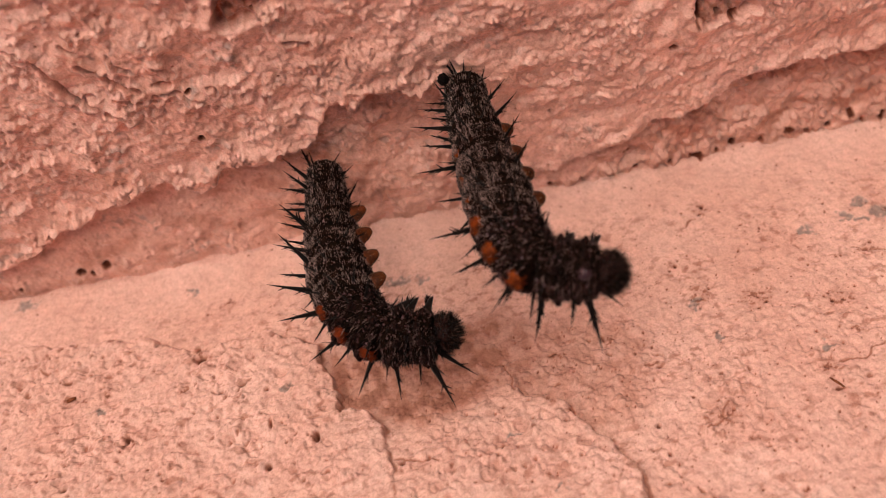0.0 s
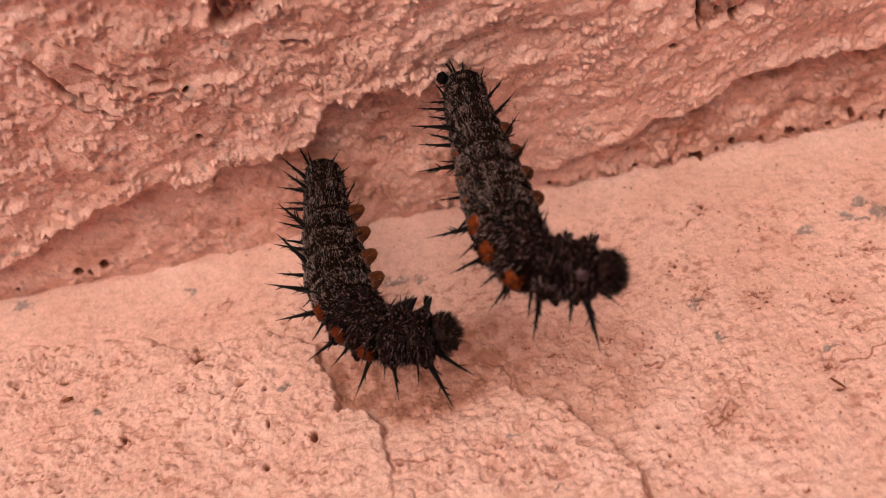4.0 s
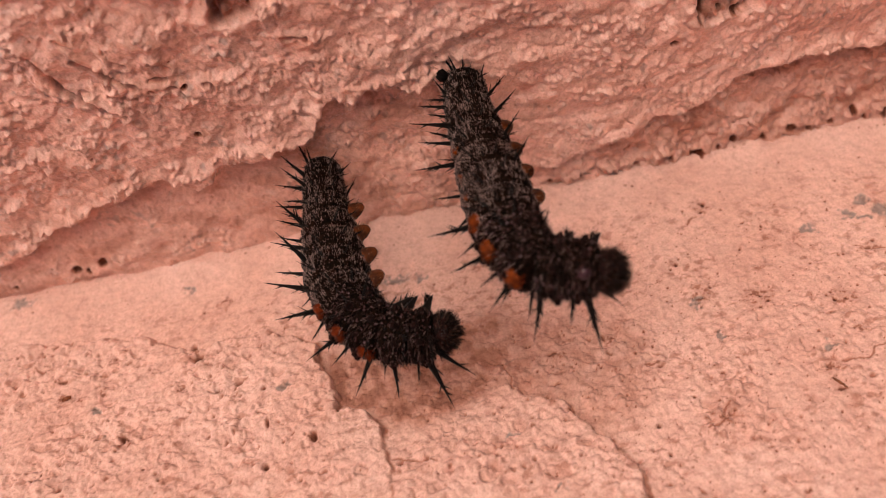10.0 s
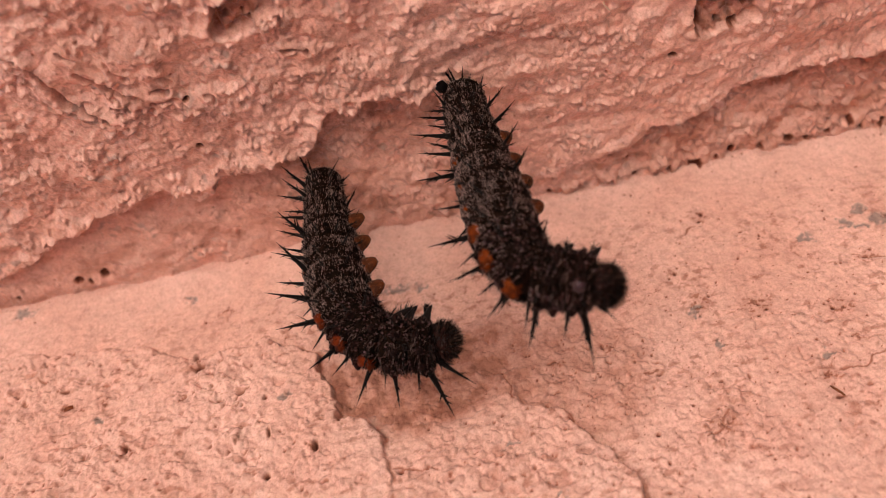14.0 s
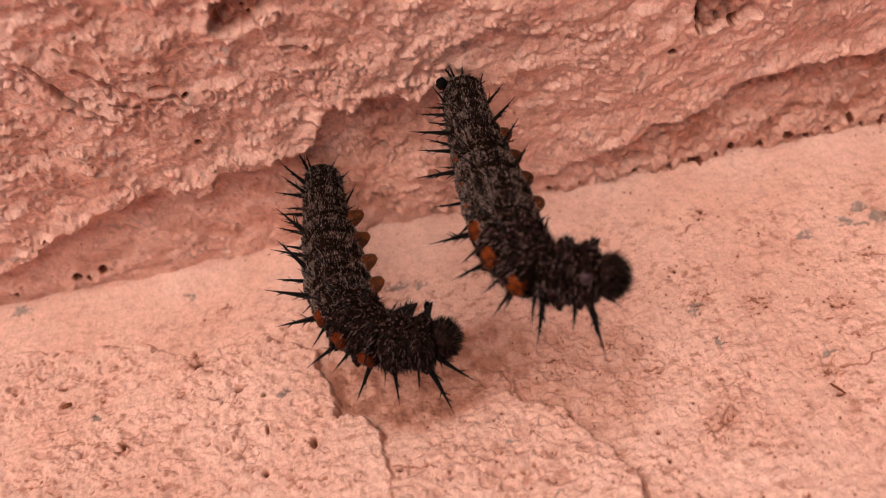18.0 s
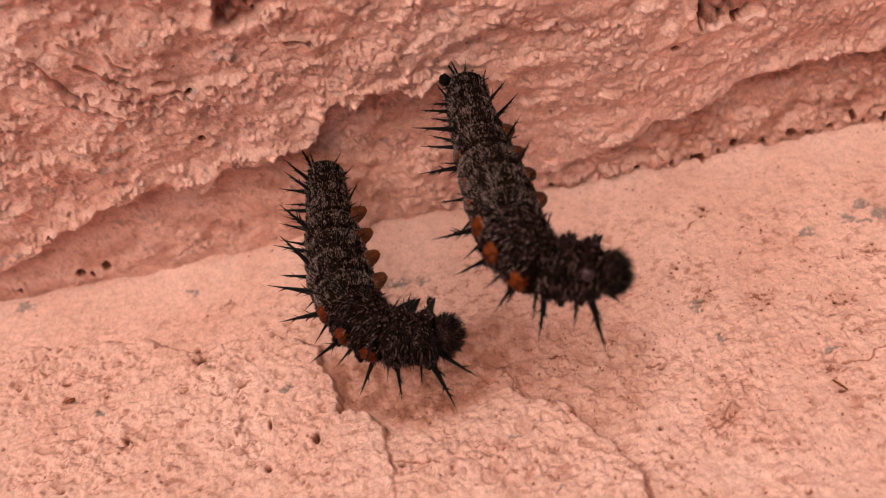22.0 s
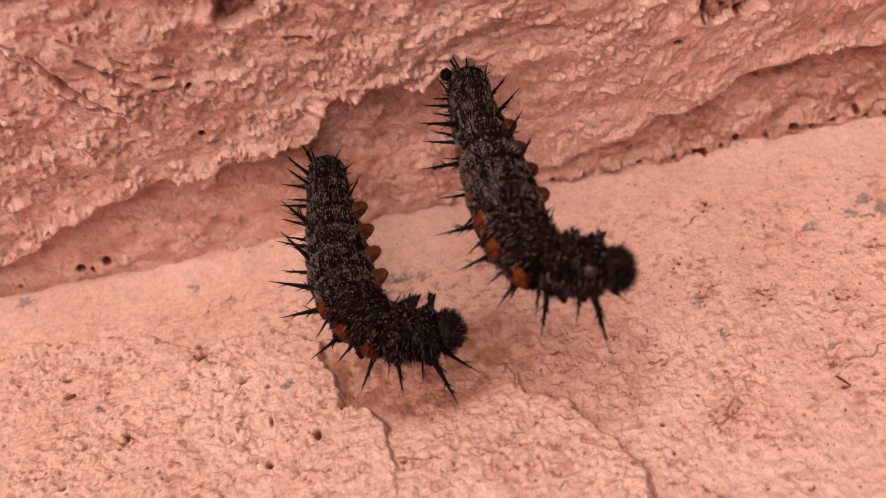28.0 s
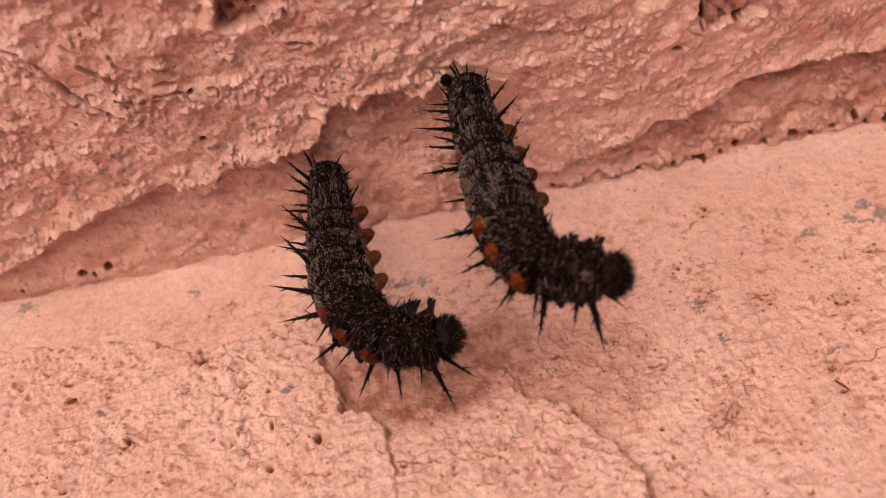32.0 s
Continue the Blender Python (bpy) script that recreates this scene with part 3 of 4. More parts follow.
    pock, size, tall = cells(u / 2.9 + 3, v / 2.9 + 8)
    hit = smooth(0.03 + 0.06 * size, 0.02, pock) * (tall > 0.80 - 0.2 * smooth(-6, -1, v))
    h -= 0.4 * hit
    dirt_shade = np.maximum(dirt_shade, 0.7 * hit)
    # grey mortar where the skin is thin, the older brown coat in the recess, and grime fading on the clumps
    grey = smooth(0.30, 0.46, fbm(u / 6 + 3, v / 6, 3)) * smooth(0.0, 0.3, gnoise(u / 0.9, v / 0.9))
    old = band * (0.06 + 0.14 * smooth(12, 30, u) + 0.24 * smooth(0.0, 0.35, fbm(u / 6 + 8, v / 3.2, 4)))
    grime = 0.15 * smooth(0.05, 0.4, fbm(u / 5 - 9, v / 5, 4, 0.55)) * (1 - 0.7 * clump)
    return h * near, np.maximum(bare, 0.45 * grey), np.maximum(np.maximum(dirt_shade, old), grime)


def slab(name, us, vs, relief, place, back, material):
    """A thick sheet with a finely modelled face. place(u, v, h) gives metres; back is the far side of the slab."""
    us, vs = np.asarray(us), np.asarray(vs)
    U, V = np.meshgrid(us, vs)
    flat_u, flat_v = U.ravel(), V.ravel()
    h, bare, dirt_shade = relief(flat_u, flat_v)
    co = place(flat_u, flat_v, h)
    nv, nu = U.shape
    rim = np.zeros((nv, nu), bool)
    rim[0], rim[-1], rim[:, 0], rim[:, -1] = True, True, True, True
    axis, value = back
    co[rim.ravel(), axis] = value
    idx = np.arange(nu * nv).reshape(nv, nu)
    quads = np.stack([idx[:-1, :-1], idx[:-1, 1:], idx[1:, 1:], idx[1:, :-1]], -1).reshape(-1, 4)
    loop = np.concatenate([idx[0, :-1], idx[:-1, -1], idx[-1, :0:-1], idx[:0:-1, 0]])[::-1]
    me = bpy.data.meshes.new(name)
    me.vertices.add(nu * nv)
    me.vertices.foreach_set("co", co.ravel().astype(np.float32))
    me.loops.add(quads.size + len(loop))
    me.loops.foreach_set("vertex_index", np.concatenate([quads.ravel(), loop]).astype(np.int32))
    starts = np.concatenate([np.arange(len(quads)) * 4, [quads.size]])
    me.polygons.add(len(starts))
    me.polygons.foreach_set("loop_start", starts.astype(np.int32))
    me.polygons.foreach_set("use_smooth", np.concatenate([np.ones(len(quads), bool), [False]]))
    for key, values in (("bare", bare), ("dirt_shade", dirt_shade)):
        me.attributes.new(key, "FLOAT", "POINT").data.foreach_set("value", values.astype(np.float32))
    me.update(calc_edges=True)
    me.materials.append(material)
    return new(name, me)


def steps(fine_from, fine_to, pitch, before, after):
    return np.concatenate([before, np.arange(fine_from, fine_to, pitch), after])


wall = slab("wall_north", steps(-74, 76, 0.15, [-1500, -1500, -700, -300, -150, -100, -85], [82, 100, 150, 300, 450, 516, 516]),
            steps(-60, 2.5, 0.15, [-1100, -1100, -600, -300, -150, -90, -72, -65], [2.6, 2.6]), wall_relief,
            lambda u, v, h: np.stack([u, -h, v], -1) * MM, (1, 0.2), M_WALL)
tagged(wall, "salmon-pink painted masonry wall with flaking rough coats", "wall", kind="structure")
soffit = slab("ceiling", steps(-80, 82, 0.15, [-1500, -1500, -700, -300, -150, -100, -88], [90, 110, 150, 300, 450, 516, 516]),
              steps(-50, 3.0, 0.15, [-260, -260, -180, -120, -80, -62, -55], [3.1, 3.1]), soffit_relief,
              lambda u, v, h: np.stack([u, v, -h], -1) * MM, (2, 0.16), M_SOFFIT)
tagged(soffit, "lumpy salmon-pink painted soffit with a thick broken edge", "soffit", kind="structure")

bm = bmesh.new()
bmesh.ops.create_grid(bm, x_segments=60, y_segments=60, size=400)
for vtx in bm.verts:
    vtx.co.z = -1.1
gm = bpy.data.meshes.new("ground")
bm.to_mesh(gm)
bm.free()
gm.materials.append(M_GROUND)
tagged(new("ground", gm), "plain pale concrete ground below the wall", "ground", kind="structure")


def light_blocker(name, x0, x1, y0, y1):
    """Plain unseen side wall, added to hold back light from one side."""
    bm = bmesh.new()
    bmesh.ops.create_cube(bm, size=1)
    for vtx in bm.verts:
        vtx.co = ((x0 + x1) / 2 + vtx.co.x * (x1 - x0), (y0 + y1) / 2 + vtx.co.y * (y1 - y0), -0.47 + vtx.co.z * 1.26)
    bmesh.ops.bevel(bm, geom=bm.edges[:], offset=0.006, segments=2, affect="EDGES")
    me = bpy.data.meshes.new(name)
    bm.to_mesh(me)
    bm.free()
    me.materials.append(M_BLOCKER)
    tagged(new(name, me), "plain dark unseen side wall, added to steer the light", "wall", kind="structure")


# both stand out of view and are added only to shape the light
light_blocker("blocker_east", 0.52, 0.72, -2.6, 0.2)
light_blocker("blocker_west", -1.70, -1.504, -0.9, 0.2)

# ---- caterpillars ----


def part(name, bm, material, parent, label=""):
    me = bpy.data.meshes.new(name)
    bm.normal_update()
    bm.to_mesh(me)
    bm.free()
    me.polygons.foreach_set("use_smooth", np.ones(len(me.polygons), bool))
    me.materials.append(material)
    ob = new(name, me)
    ob.parent = parent
    if label:
        ob["label"] = label
    return ob


def shared(name, mesh, parent, m, label=""):
    ob = new(name, mesh)
    ob.parent = parent
    ob.matrix_basis = m
    if label:
        ob["label"] = label
    return ob


def ortho(d):
    d = d.normalized()
    a = d.cross(Vector((0, 0, 1)) if abs(d.z) < 0.9 else Vector((1, 0, 0))).normalized()
    return d, a, d.cross(a)


def thorn(bm, base, direction, length, radius, bend=Vector((0, 0, 0)), sides=5, joints=4, power=1.0):
    """A tapered, slightly curved spike."""
    d, a, b = ortho(direction)
    rings = []
    for k in range(joints):
        t = k / joints
        c = base + d * (length * t) + bend * (t * t)
        r = radius * (1 - t) ** power + radius * 0.04
        rings.append([bm.verts.new(c + a * (r * math.cos(q * math.tau / sides)) + b * (r * math.sin(q * math.tau / sides))) for q in range(sides)])
    tip = bm.verts.new(base + d * length + bend)
    for lo, hi in zip(rings, rings[1:]):
        for q in range(sides):
            bm.faces.new((lo[q], lo[(q + 1) % sides], hi[(q + 1) % sides], hi[q]))
    for q in range(sides):
        bm.faces.new((rings[-1][q], rings[-1][(q + 1) % sides], tip))
    bm.faces.new(rings[0][::-1])


def spine_mesh(seed, branches):
    """A barbed spine of unit length along z; the barbs are drawn out of its side."""
    r = random.Random(seed)
    bm = bmesh.new()
    lean = Vector((r.uniform(-0.08, 0.08), r.uniform(-0.08, 0.08), 0))
    thorn(bm, Vector((0, 0, -0.06)), Vector((0, 0, 1)), 1.06, 0.078, lean, 7, 28, 1.2)
    sides = [f for f in bm.faces if len(f.verts) == 4 and 0.08 < f.calc_center_median().z < 0.72]
    for f in r.sample(sides, branches):
        c = f.calc_center_median()
        out = Vector((c.x - lean.x * c.z ** 2, c.y - lean.y * c.z ** 2, 0)).normalized()
        tip = bm.verts.new(c + (out + Vector((0, 0, r.uniform(1.0, 2.2)))).normalized() * (r.uniform(0.14, 0.30) * (1.1 - 0.6 * c.z)))
        ring = list(f.verts)
        bm.faces.remove(f)
        for q in range(4):
            bm.faces.new((ring[q], ring[(q + 1) % 4], tip))
    me = bpy.data.meshes.new("spine")
    bm.normal_update()
    bm.to_mesh(me)
    bm.free()
    me.polygons.foreach_set("use_smooth", np.ones(len(me.polygons), bool))
    me.materials.append(M_SPINE)
    return me


SPINES = [spine_mesh(11 + k, 6 + k % 4) for k in range(5)]
SHARES = (0.035, 0.045, 0.055, 0.065, 0.09, 0.10, 0.10, 0.10, 0.09, 0.085, 0.085, 0.08, 0.07)  # from tail to neck


def along(points, radii, s):
    """Place (x, z) and radius at the share s of the middle line."""
    lens = [math.dist(a, b) for a, b in zip(points, points[1:])]
    want = s * sum(lens)
    for k, d in enumerate(lens):
        if want <= d or k == len(lens) - 1:
            t = want / d
            p0, p1, p2, p3 = points[max(k - 1, 0)], points[k], points[k + 1], points[min(k + 2, len(points) - 1)]
            c = [0.5 * (2 * p1[i] + (p2[i] - p0[i]) * t + (2 * p0[i] - 5 * p1[i] + 4 * p2[i] - p3[i]) * t * t
                        + (3 * p1[i] - p0[i] - 3 * p2[i] + p3[i]) * t ** 3) for i in (0, 1)]
            return Vector((c[0], 0, c[1])), radii[k] * (1 - t) + radii[k + 1] * t
        want -= d


def segment_mesh(length, r0, r1, r, crease):
    """One ring of the body, its axis along z, with three creased folds."""
    bm = bmesh.new()
    around, up = 40, 16
    rows = []
    off = r.uniform(0, 50)
    for j in range(up + 1):
        s = j / up
        z = (s - 0.5) * length * 1.16
        rad = r0 + (r1 - r0) * s
        rad *= 0.91 + 0.13 * math.sin(math.pi * s) ** 0.6 - crease * abs(math.cos(3 * math.pi * s)) ** 3
        if j in (0, up):
            rad *= 0.93
        ring = []
        for q in range(around):
            a = q * math.tau / around
            n = noise.noise(Vector((math.cos(a) * 3, math.sin(a) * 3, z * 900 + off)))
            n2 = noise.noise(Vector((math.cos(a) * 9, math.sin(a) * 9, z * 2500 + off)))
            k = rad * (1 + 0.05 * n + 0.03 * n2)
            ring.append(bm.verts.new((k * math.cos(a) * 0.98, k * math.sin(a), z)))
        rows.append(ring)
    for lo, hi in zip(rows, rows[1:]):
        for q in range(around):
            bm.faces.new((lo[q], lo[(q + 1) % around], hi[(q + 1) % around], hi[q]))
    bm.faces.new(rows[0][::-1])
    bm.faces.new(rows[-1])
    return bm


def furrowed(a, s, off):
    """Whether a place on a ring lies in one of the bare black furrows between the rows of hair."""
    return noise.noise(Vector((math.cos(a) * 5.5, math.sin(a) * 5.5, s * 0.9 + off))) < -0.12 or abs((math.degrees(a) + 180 + 78) % 360 - 180) < 4


def bristles(count, length, r0, r1, r, back, long, thick=0.042, swirl=0.0):
    bm = bmesh.new()
    off = r.uniform(0, 40)
    for _ in range(count):
        a, s = r.uniform(0, math.tau), r.uniform(-0.04, 1.04)
        if furrowed(a, s, off) and r.random() < 0.8:
            continue
        rad = (r0 + (r1 - r0) * s) * (0.92 + 0.10 * max(0.0, math.sin(math.pi * s)))
        out, round_it = Vector((math.cos(a), math.sin(a), 0)), Vector((-math.sin(a), math.cos(a), 0))
        base = out * rad + Vector((0, 0, (s - 0.5) * length * 1.12))
        d = out * r.uniform(0.35, 0.8) + Vector((r.uniform(-.3, .3), r.uniform(-.3, .3), back + r.uniform(-.35, .35))) + round_it * swirl
        ln = r.uniform(0.55, 1.0) * long * MM
        thorn(bm, base, d, ln, thick * r.uniform(0.7, 1.2) * MM, out * (-0.2 * ln), 3, 2)
    return bm


def knobs(count, length, r0, r1, r, size):
    """Small rounded warts standing in rows round a ring."""
    bm = bmesh.new()
    for _ in range(count):
        a = r.uniform(0, math.tau)
        s = min(0.97, max(0.03, (r.randrange(5) + 0.5) / 5 + r.gauss(0, 0.03)))
        if r.random() < 0.3:
            s = r.uniform(-0.03, 1.03)
        rad = (r0 + (r1 - r0) * s) * (0.87 + 0.165 * max(0.0, math.sin(math.pi * s)) ** 0.6)
        out = Vector((math.cos(a), math.sin(a), r.uniform(-0.5, 0.2))).normalized()
        d, e, g = ortho(out)
        w = size * r.uniform(0.6, 1.25) * MM
        base = Vector((math.cos(a) * rad, math.sin(a) * rad, (s - 0.5) * length * 1.14))
        lo = [bm.verts.new(base + (e * math.cos(q * 1.2566) + g * math.sin(q * 1.2566)) * w) for q in range(5)]
        hi = [bm.verts.new(base + d * (w * 1.5) + (e * math.cos(q * 1.2566) + g * math.sin(q * 1.2566)) * w * 0.6) for q in range(5)]
        for q in range(5):
            bm.faces.new((lo[q], lo[(q + 1) % 5], hi[(q + 1) % 5], hi[q]))
        bm.faces.new(hi)
    return bm


def fin_mesh(a, b, c, r):
    """A soft ringed stump: flattened, drawn out along z to a blunt end."""
    bm = bmesh.new()
    around, up = 20, 18
    rows = []
    off = r.uniform(0, 9)
    for j in range(up):
        t = j / up
        fat = (1 - t ** 3.2) ** 0.6 * (1 - 0.25 * t) * (1 + 0.035 * math.sin(t * 34))
        ring = []
        for q in range(around):
            n = 1 + 0.07 * noise.noise(Vector((math.cos(q * math.tau / around) * 2, math.sin(q * math.tau / around) * 2, t * 3 + off)))
            ring.append(bm.verts.new((a * fat * n * math.cos(q * math.tau / around), b * fat * n * math.sin(q * math.tau / around), c * (t * 1.15 - 0.15))))
        rows.append(ring)
    for lo, hi in zip(rows, rows[1:]):
        for q in range(around):
            bm.faces.new((lo[q], lo[(q + 1) % around], hi[(q + 1) % around], hi[q]))
    bm.faces.new(rows[-1])
    bm.faces.new(rows[0][::-1])
    return bm


def fuzz(a, b, c, r, count, long):
    """Fine pale hairs over a stump."""
    bm = bmesh.new()
    for _ in range(count):
        q, t = r.uniform(0, math.tau), r.uniform(0.05, 0.95)
        fat = (1 - t ** 3.2) ** 0.6 * (1 - 0.25 * t)
        out = Vector((math.cos(q), math.sin(q), 0))
        base = Vector((a * fat * math.cos(q), b * fat * math.sin(q), c * (t * 1.15 - 0.15)))
        thorn(bm, base, out + Vector((r.uniform(-.3, .3), r.uniform(-.3, .3), r.uniform(0.5, 1.6))), r.uniform(0.5, 1) * long, 0.022 * MM, Vector((0, 0, 0)), 3, 2)
    return bm


def pad_mesh(a, b, c, r, nose=0.0, ripple=0.06):
    """A rounded lobe, its long way along z, flat foot at z = 0."""
    bm = bmesh.new()
    bmesh.ops.create_uvsphere(bm, u_segments=18, v_segments=12, radius=1)
    for vtx in bm.verts:
        x, y, z = vtx.co
        k = 1 + ripple * noise.noise(Vector((x * 3, y * 3, z * 3 + r.uniform(0, 0.2))))
        fat = 1 - nose * (z + 1) / 2
        vtx.co = (x * a * fat * k, y * b * fat * k, z * c * k)
    return bm


def caterpillar(tail, points, radii, turn, seed, label, head_size, spots, spot_material, ridge):
    """tail: where it hangs; points and radii of its middle line in millimetres, from the tail to the head, in the plane of its J;
    turn: degrees by which its back is turned towards the open side;
    ridge: the spines along its outline: ring, angle round it, millimetres along it, then their own angle, lift and length."""
    r = random.Random(seed)
    root = new("caterpillar")
    root.matrix_basis = Matrix.Translation(Vector(tail) * MM)
    root.empty_display_size = 0.005
    tagged(root, label, "caterpillar", group="hanging caterpillars")
    neck = points[:-1]
    rad = radii[:-1]
    joints, sizes, s = [], [], 0.0
    for share in SHARES + (0,):
        p, q = along(neck, rad, min(s, 1.0))
        joints.append(p)
        sizes.append(q * 0.975)
        s += share
    chain = []
    for k in range(13):
        p0, p1 = joints[k] * MM, joints[k + 1] * MM
        t = (p1 - p0).normalized()
        back = Vector((t.z, 0, -t.x))
        frame_m = Matrix((back, t.cross(back), t)).transposed().to_4x4() @ Matrix.Rotation(radians(-turn), 4, "Z")
        m = Matrix.Translation((p0 + p1) / 2) @ frame_m
        length = (p1 - p0).length
        r0, r1 = sizes[k] * MM, sizes[k + 1] * MM
        seg = part("body_segment", segment_mesh(length, r0, r1, r, 0.08 if k >= 9 else 0.02), M_BODY, root, "velvety black ring with pale bristles")
        seg.matrix_basis = m
        chain.append((seg, m, p0, p1))
        mid = (r0 + r1) / 2
        share = length / 0.004 * mid / 0.0035
        front = k >= 9
        hairy = bristles(int(1050 * share), length, r0, r1, r, -0.1, 1.4, 0.045, 0.75) if front else bristles(int(4000 * share), length, r0, r1, r, -1.0, 0.62, 0.022)
        hair = part("bristles", hairy, M_HAIR_DARK if front else M_HAIR, seg, "fine grey bristles")
        tagged(hair, kind="stuff")
        warts = part("warting", knobs(int((420 if front else 220 if k < 5 else 620) * share), length, r0, r1, r, 0.105 if front else 0.078), M_WART_DARK if front else M_WART, seg, "tiny grey warts in rows")
        tagged(warts, kind="stuff")
        # spines in rows along the back and side
        spikes = [(radians(ang), up * MM, radians(az), radians(el), ln) for ring, ang, up, az, el, ln in ridge if ring == k]
        if 1 <= k <= 9:
            # shorter ones lie back over the side, to either hand of the bare middle line
            for side in (-44, -17, 15, 40):
                ang = radians((-78 if turn < 20 else -56) + side + r.uniform(-6, 6))
                spikes.append((ang, r.uniform(-0.1, 0.4) * length, ang + radians(1.4 * side + r.uniform(-14, 14)), radians(-30 + r.uniform(-12, 8)), r.uniform(2.3, 3.0) * (0.75 + 0.04 * k)))
        for ang, up, az, el, ln in spikes:
            out = Vector((math.cos(az) * math.cos(el), math.sin(az) * math.cos(el), math.sin(el)))
            foot = Vector((math.cos(ang), math.sin(ang), 0)) * mid
            tip = foot * 0.9 + Vector((0, 0, up)) + out * (ln * MM)
            # spines at a ring's edge are rooted deeper in it
            base = foot * 0.9 + Vector((0, 0, up)) if abs(up) < 0.6 * length else foot * 0.5 + Vector((0, 0, 0.6 * up))
            ln = (tip - base).length / MM
            d, e, g = ortho(tip - base)
            shared("spine", SPINES[r.randrange(5)], seg, Matrix.Translation(base) @ Matrix((e, g, d)).transposed().to_4x4() @ Matrix.Scale(ln * MM, 4), "branched black spine")
        if 4 <= k <= 7:
            for side in (-1, 1):
                ang = radians(side * 152)
                out = Vector((math.cos(ang), math.sin(ang), 0.1)).normalized()
                d, e = out, Vector((0, 0, 1)) - out * out.z
                e.normalize()
                g = d.cross(e)
                reach = (2.0 if turn > 20 else 2.6) * MM
                pro = part("proleg", fin_mesh(1.45 * MM, 1.0 * MM, reach, r), M_PROLEG, seg, "ringed translucent russet proleg")
                pro.matrix_basis = Matrix.Translation(out * (mid * 0.84) + Vector((0, 0, (0.25, 0.4, 0.5, 0.6)[k - 4] * length * (1.0 if turn < 20 else 0.6)))) @ Matrix((e, g, d)).transposed().to_4x4() @ Matrix.Rotation(radians(-22), 4, "Y")
                tagged(part("hairs", fuzz(1.45 * MM, 1.0 * MM, reach, r, 45, 0.6 * MM), M_FUZZ, pro, "fine pale hairs"), kind="stuff")
        if 10 <= k <= 12:
            for side in (-1, 1):
                ang = radians(side * 155)
                out = Vector((math.cos(ang), math.sin(ang), 0.12))
                bm = bmesh.new()
                thorn(bm, out * mid * 0.85, out, 3.0 * MM, 0.72 * MM, Vector((0, 0, 0.7 * MM)), 9, 8, 0.7)
                part("leg", bm, M_LEG, seg, "short bristly black leg")
                tuft = bmesh.new()
                for _ in range(60):
                    t = r.uniform(0.1, 0.9)
                    q = Vector((r.gauss(0, 1), r.gauss(0, 1), r.gauss(0, 1))).normalized()
                    thorn(tuft, out * (mid * 0.85 + 3.0 * MM * t) + q * 0.5 * MM * (1 - t), out + q * 0.7, r.uniform(0.5, 1.1) * MM, 0.05 * MM, Vector((0, 0, 0)), 3, 2)
                tagged(part("bristles", tuft, M_SPINE, seg, "stiff black leg bristles"), kind="stuff")
        if spots <= k <= 10:
            big = (1.02 if turn > 20 else 0.95) * (1.0 if k > 7 else 0.8) * MM
            bm = pad_mesh(0.95 * big, 1.5 * big, 1.25 * big, r, 0.0, 0.5)
            spot = part("back_spot", bm, spot_material, seg, "red-orange spot on the back")
            spot.matrix_basis = Matrix.Rotation(radians(turn * 0.35 + (0, 0, 5, 20)[max(0, k - 7)]), 4, "Z") @ Matrix.Translation((mid * 0.82, 0, 0.2 * length))
        if k >= 9:
            for a in (-100, -62, -24, 14, 52):
                q = radians(a + r.uniform(-8, 8))
                lump = part("tubercle", pad_mesh(0.62 * MM, 0.62 * MM, 0.95 * MM, r, 0.35, 0.4), M_HEAD, seg, "dark red-brown wart at a spine's foot")
                d, e, g = ortho(Vector((math.cos(q), math.sin(q), r.uniform(-0.2, 0.5))))
                lump.matrix_basis = Matrix.Translation((math.cos(q) * mid * 0.93, math.sin(q) * mid * 0.93, r.uniform(-0.2, 0.2) * length)) @ Matrix((e, g, d)).transposed().to_4x4()
        if k == 0:
            for side in (-1, 1):
                clasper = part("clasper", pad_mesh(0.6 * MM, 0.65 * MM, 1.7 * MM, r, 0.2), M_LEG, seg, "dark rear clasper gripping the soffit")
                clasper.matrix_basis = Matrix.Translation((-0.3 * MM, side * 0.7 * MM + 0.9 * MM, -1.1 * MM))
    # head
    p0, p1 = joints[-1] * MM, Vector((points[-1][0], 0, points[-1][1])) * MM
    t = (p1 - p0).normalized()
    back = Vector((t.z, 0, -t.x))
    m = Matrix.Translation(p1.lerp(p0, 0.3)) @ Matrix((back, t.cross(back), t)).transposed().to_4x4() @ Matrix.Rotation(radians(-turn), 4, "Z")
    bm = bmesh.new()
    bmesh.ops.create_uvsphere(bm, u_segments=36, v_segments=24, radius=1)
    hs = head_size * MM
    for vtx in bm.verts:
        x, y, z = vtx.co
        cleft = 1 - 0.20 * math.exp(-(y / 0.2) ** 2) * max(0.0, 0.6 * z + 0.6 * x)
        lump = 1 + 0.16 * noise.noise(Vector((x * 7, y * 7, z * 7 + seed))) + 0.16 * noise.noise(Vector((x * 2.6, y * 2.6, z * 2.6 + seed))) - 0.12 * max(0.0, z) * abs(x)
        vtx.co = Vector((x * 1.14, y * 1.10, z * 0.84)) * hs * cleft * lump
    head = part("head", bm, M_HEAD, root, "black two-lobed bristly head")
    head.matrix_basis = m
    bm = bmesh.new()
    for _ in range(700):
        d = Vector((r.gauss(0, 1), r.gauss(0, 1), r.gauss(0.3, 1))).normalized()
        thorn(bm, Vector((d.x * 1.05, d.y * 1.02, d.z * 0.88)) * hs * 0.93, d + Vector((r.uniform(-.2, .2), r.uniform(-.2, .2), 0.45)), r.uniform(0.5, 1.2) * MM, 0.046 * MM, Vector((0, 0, 0.1 * MM)), 3, 2)
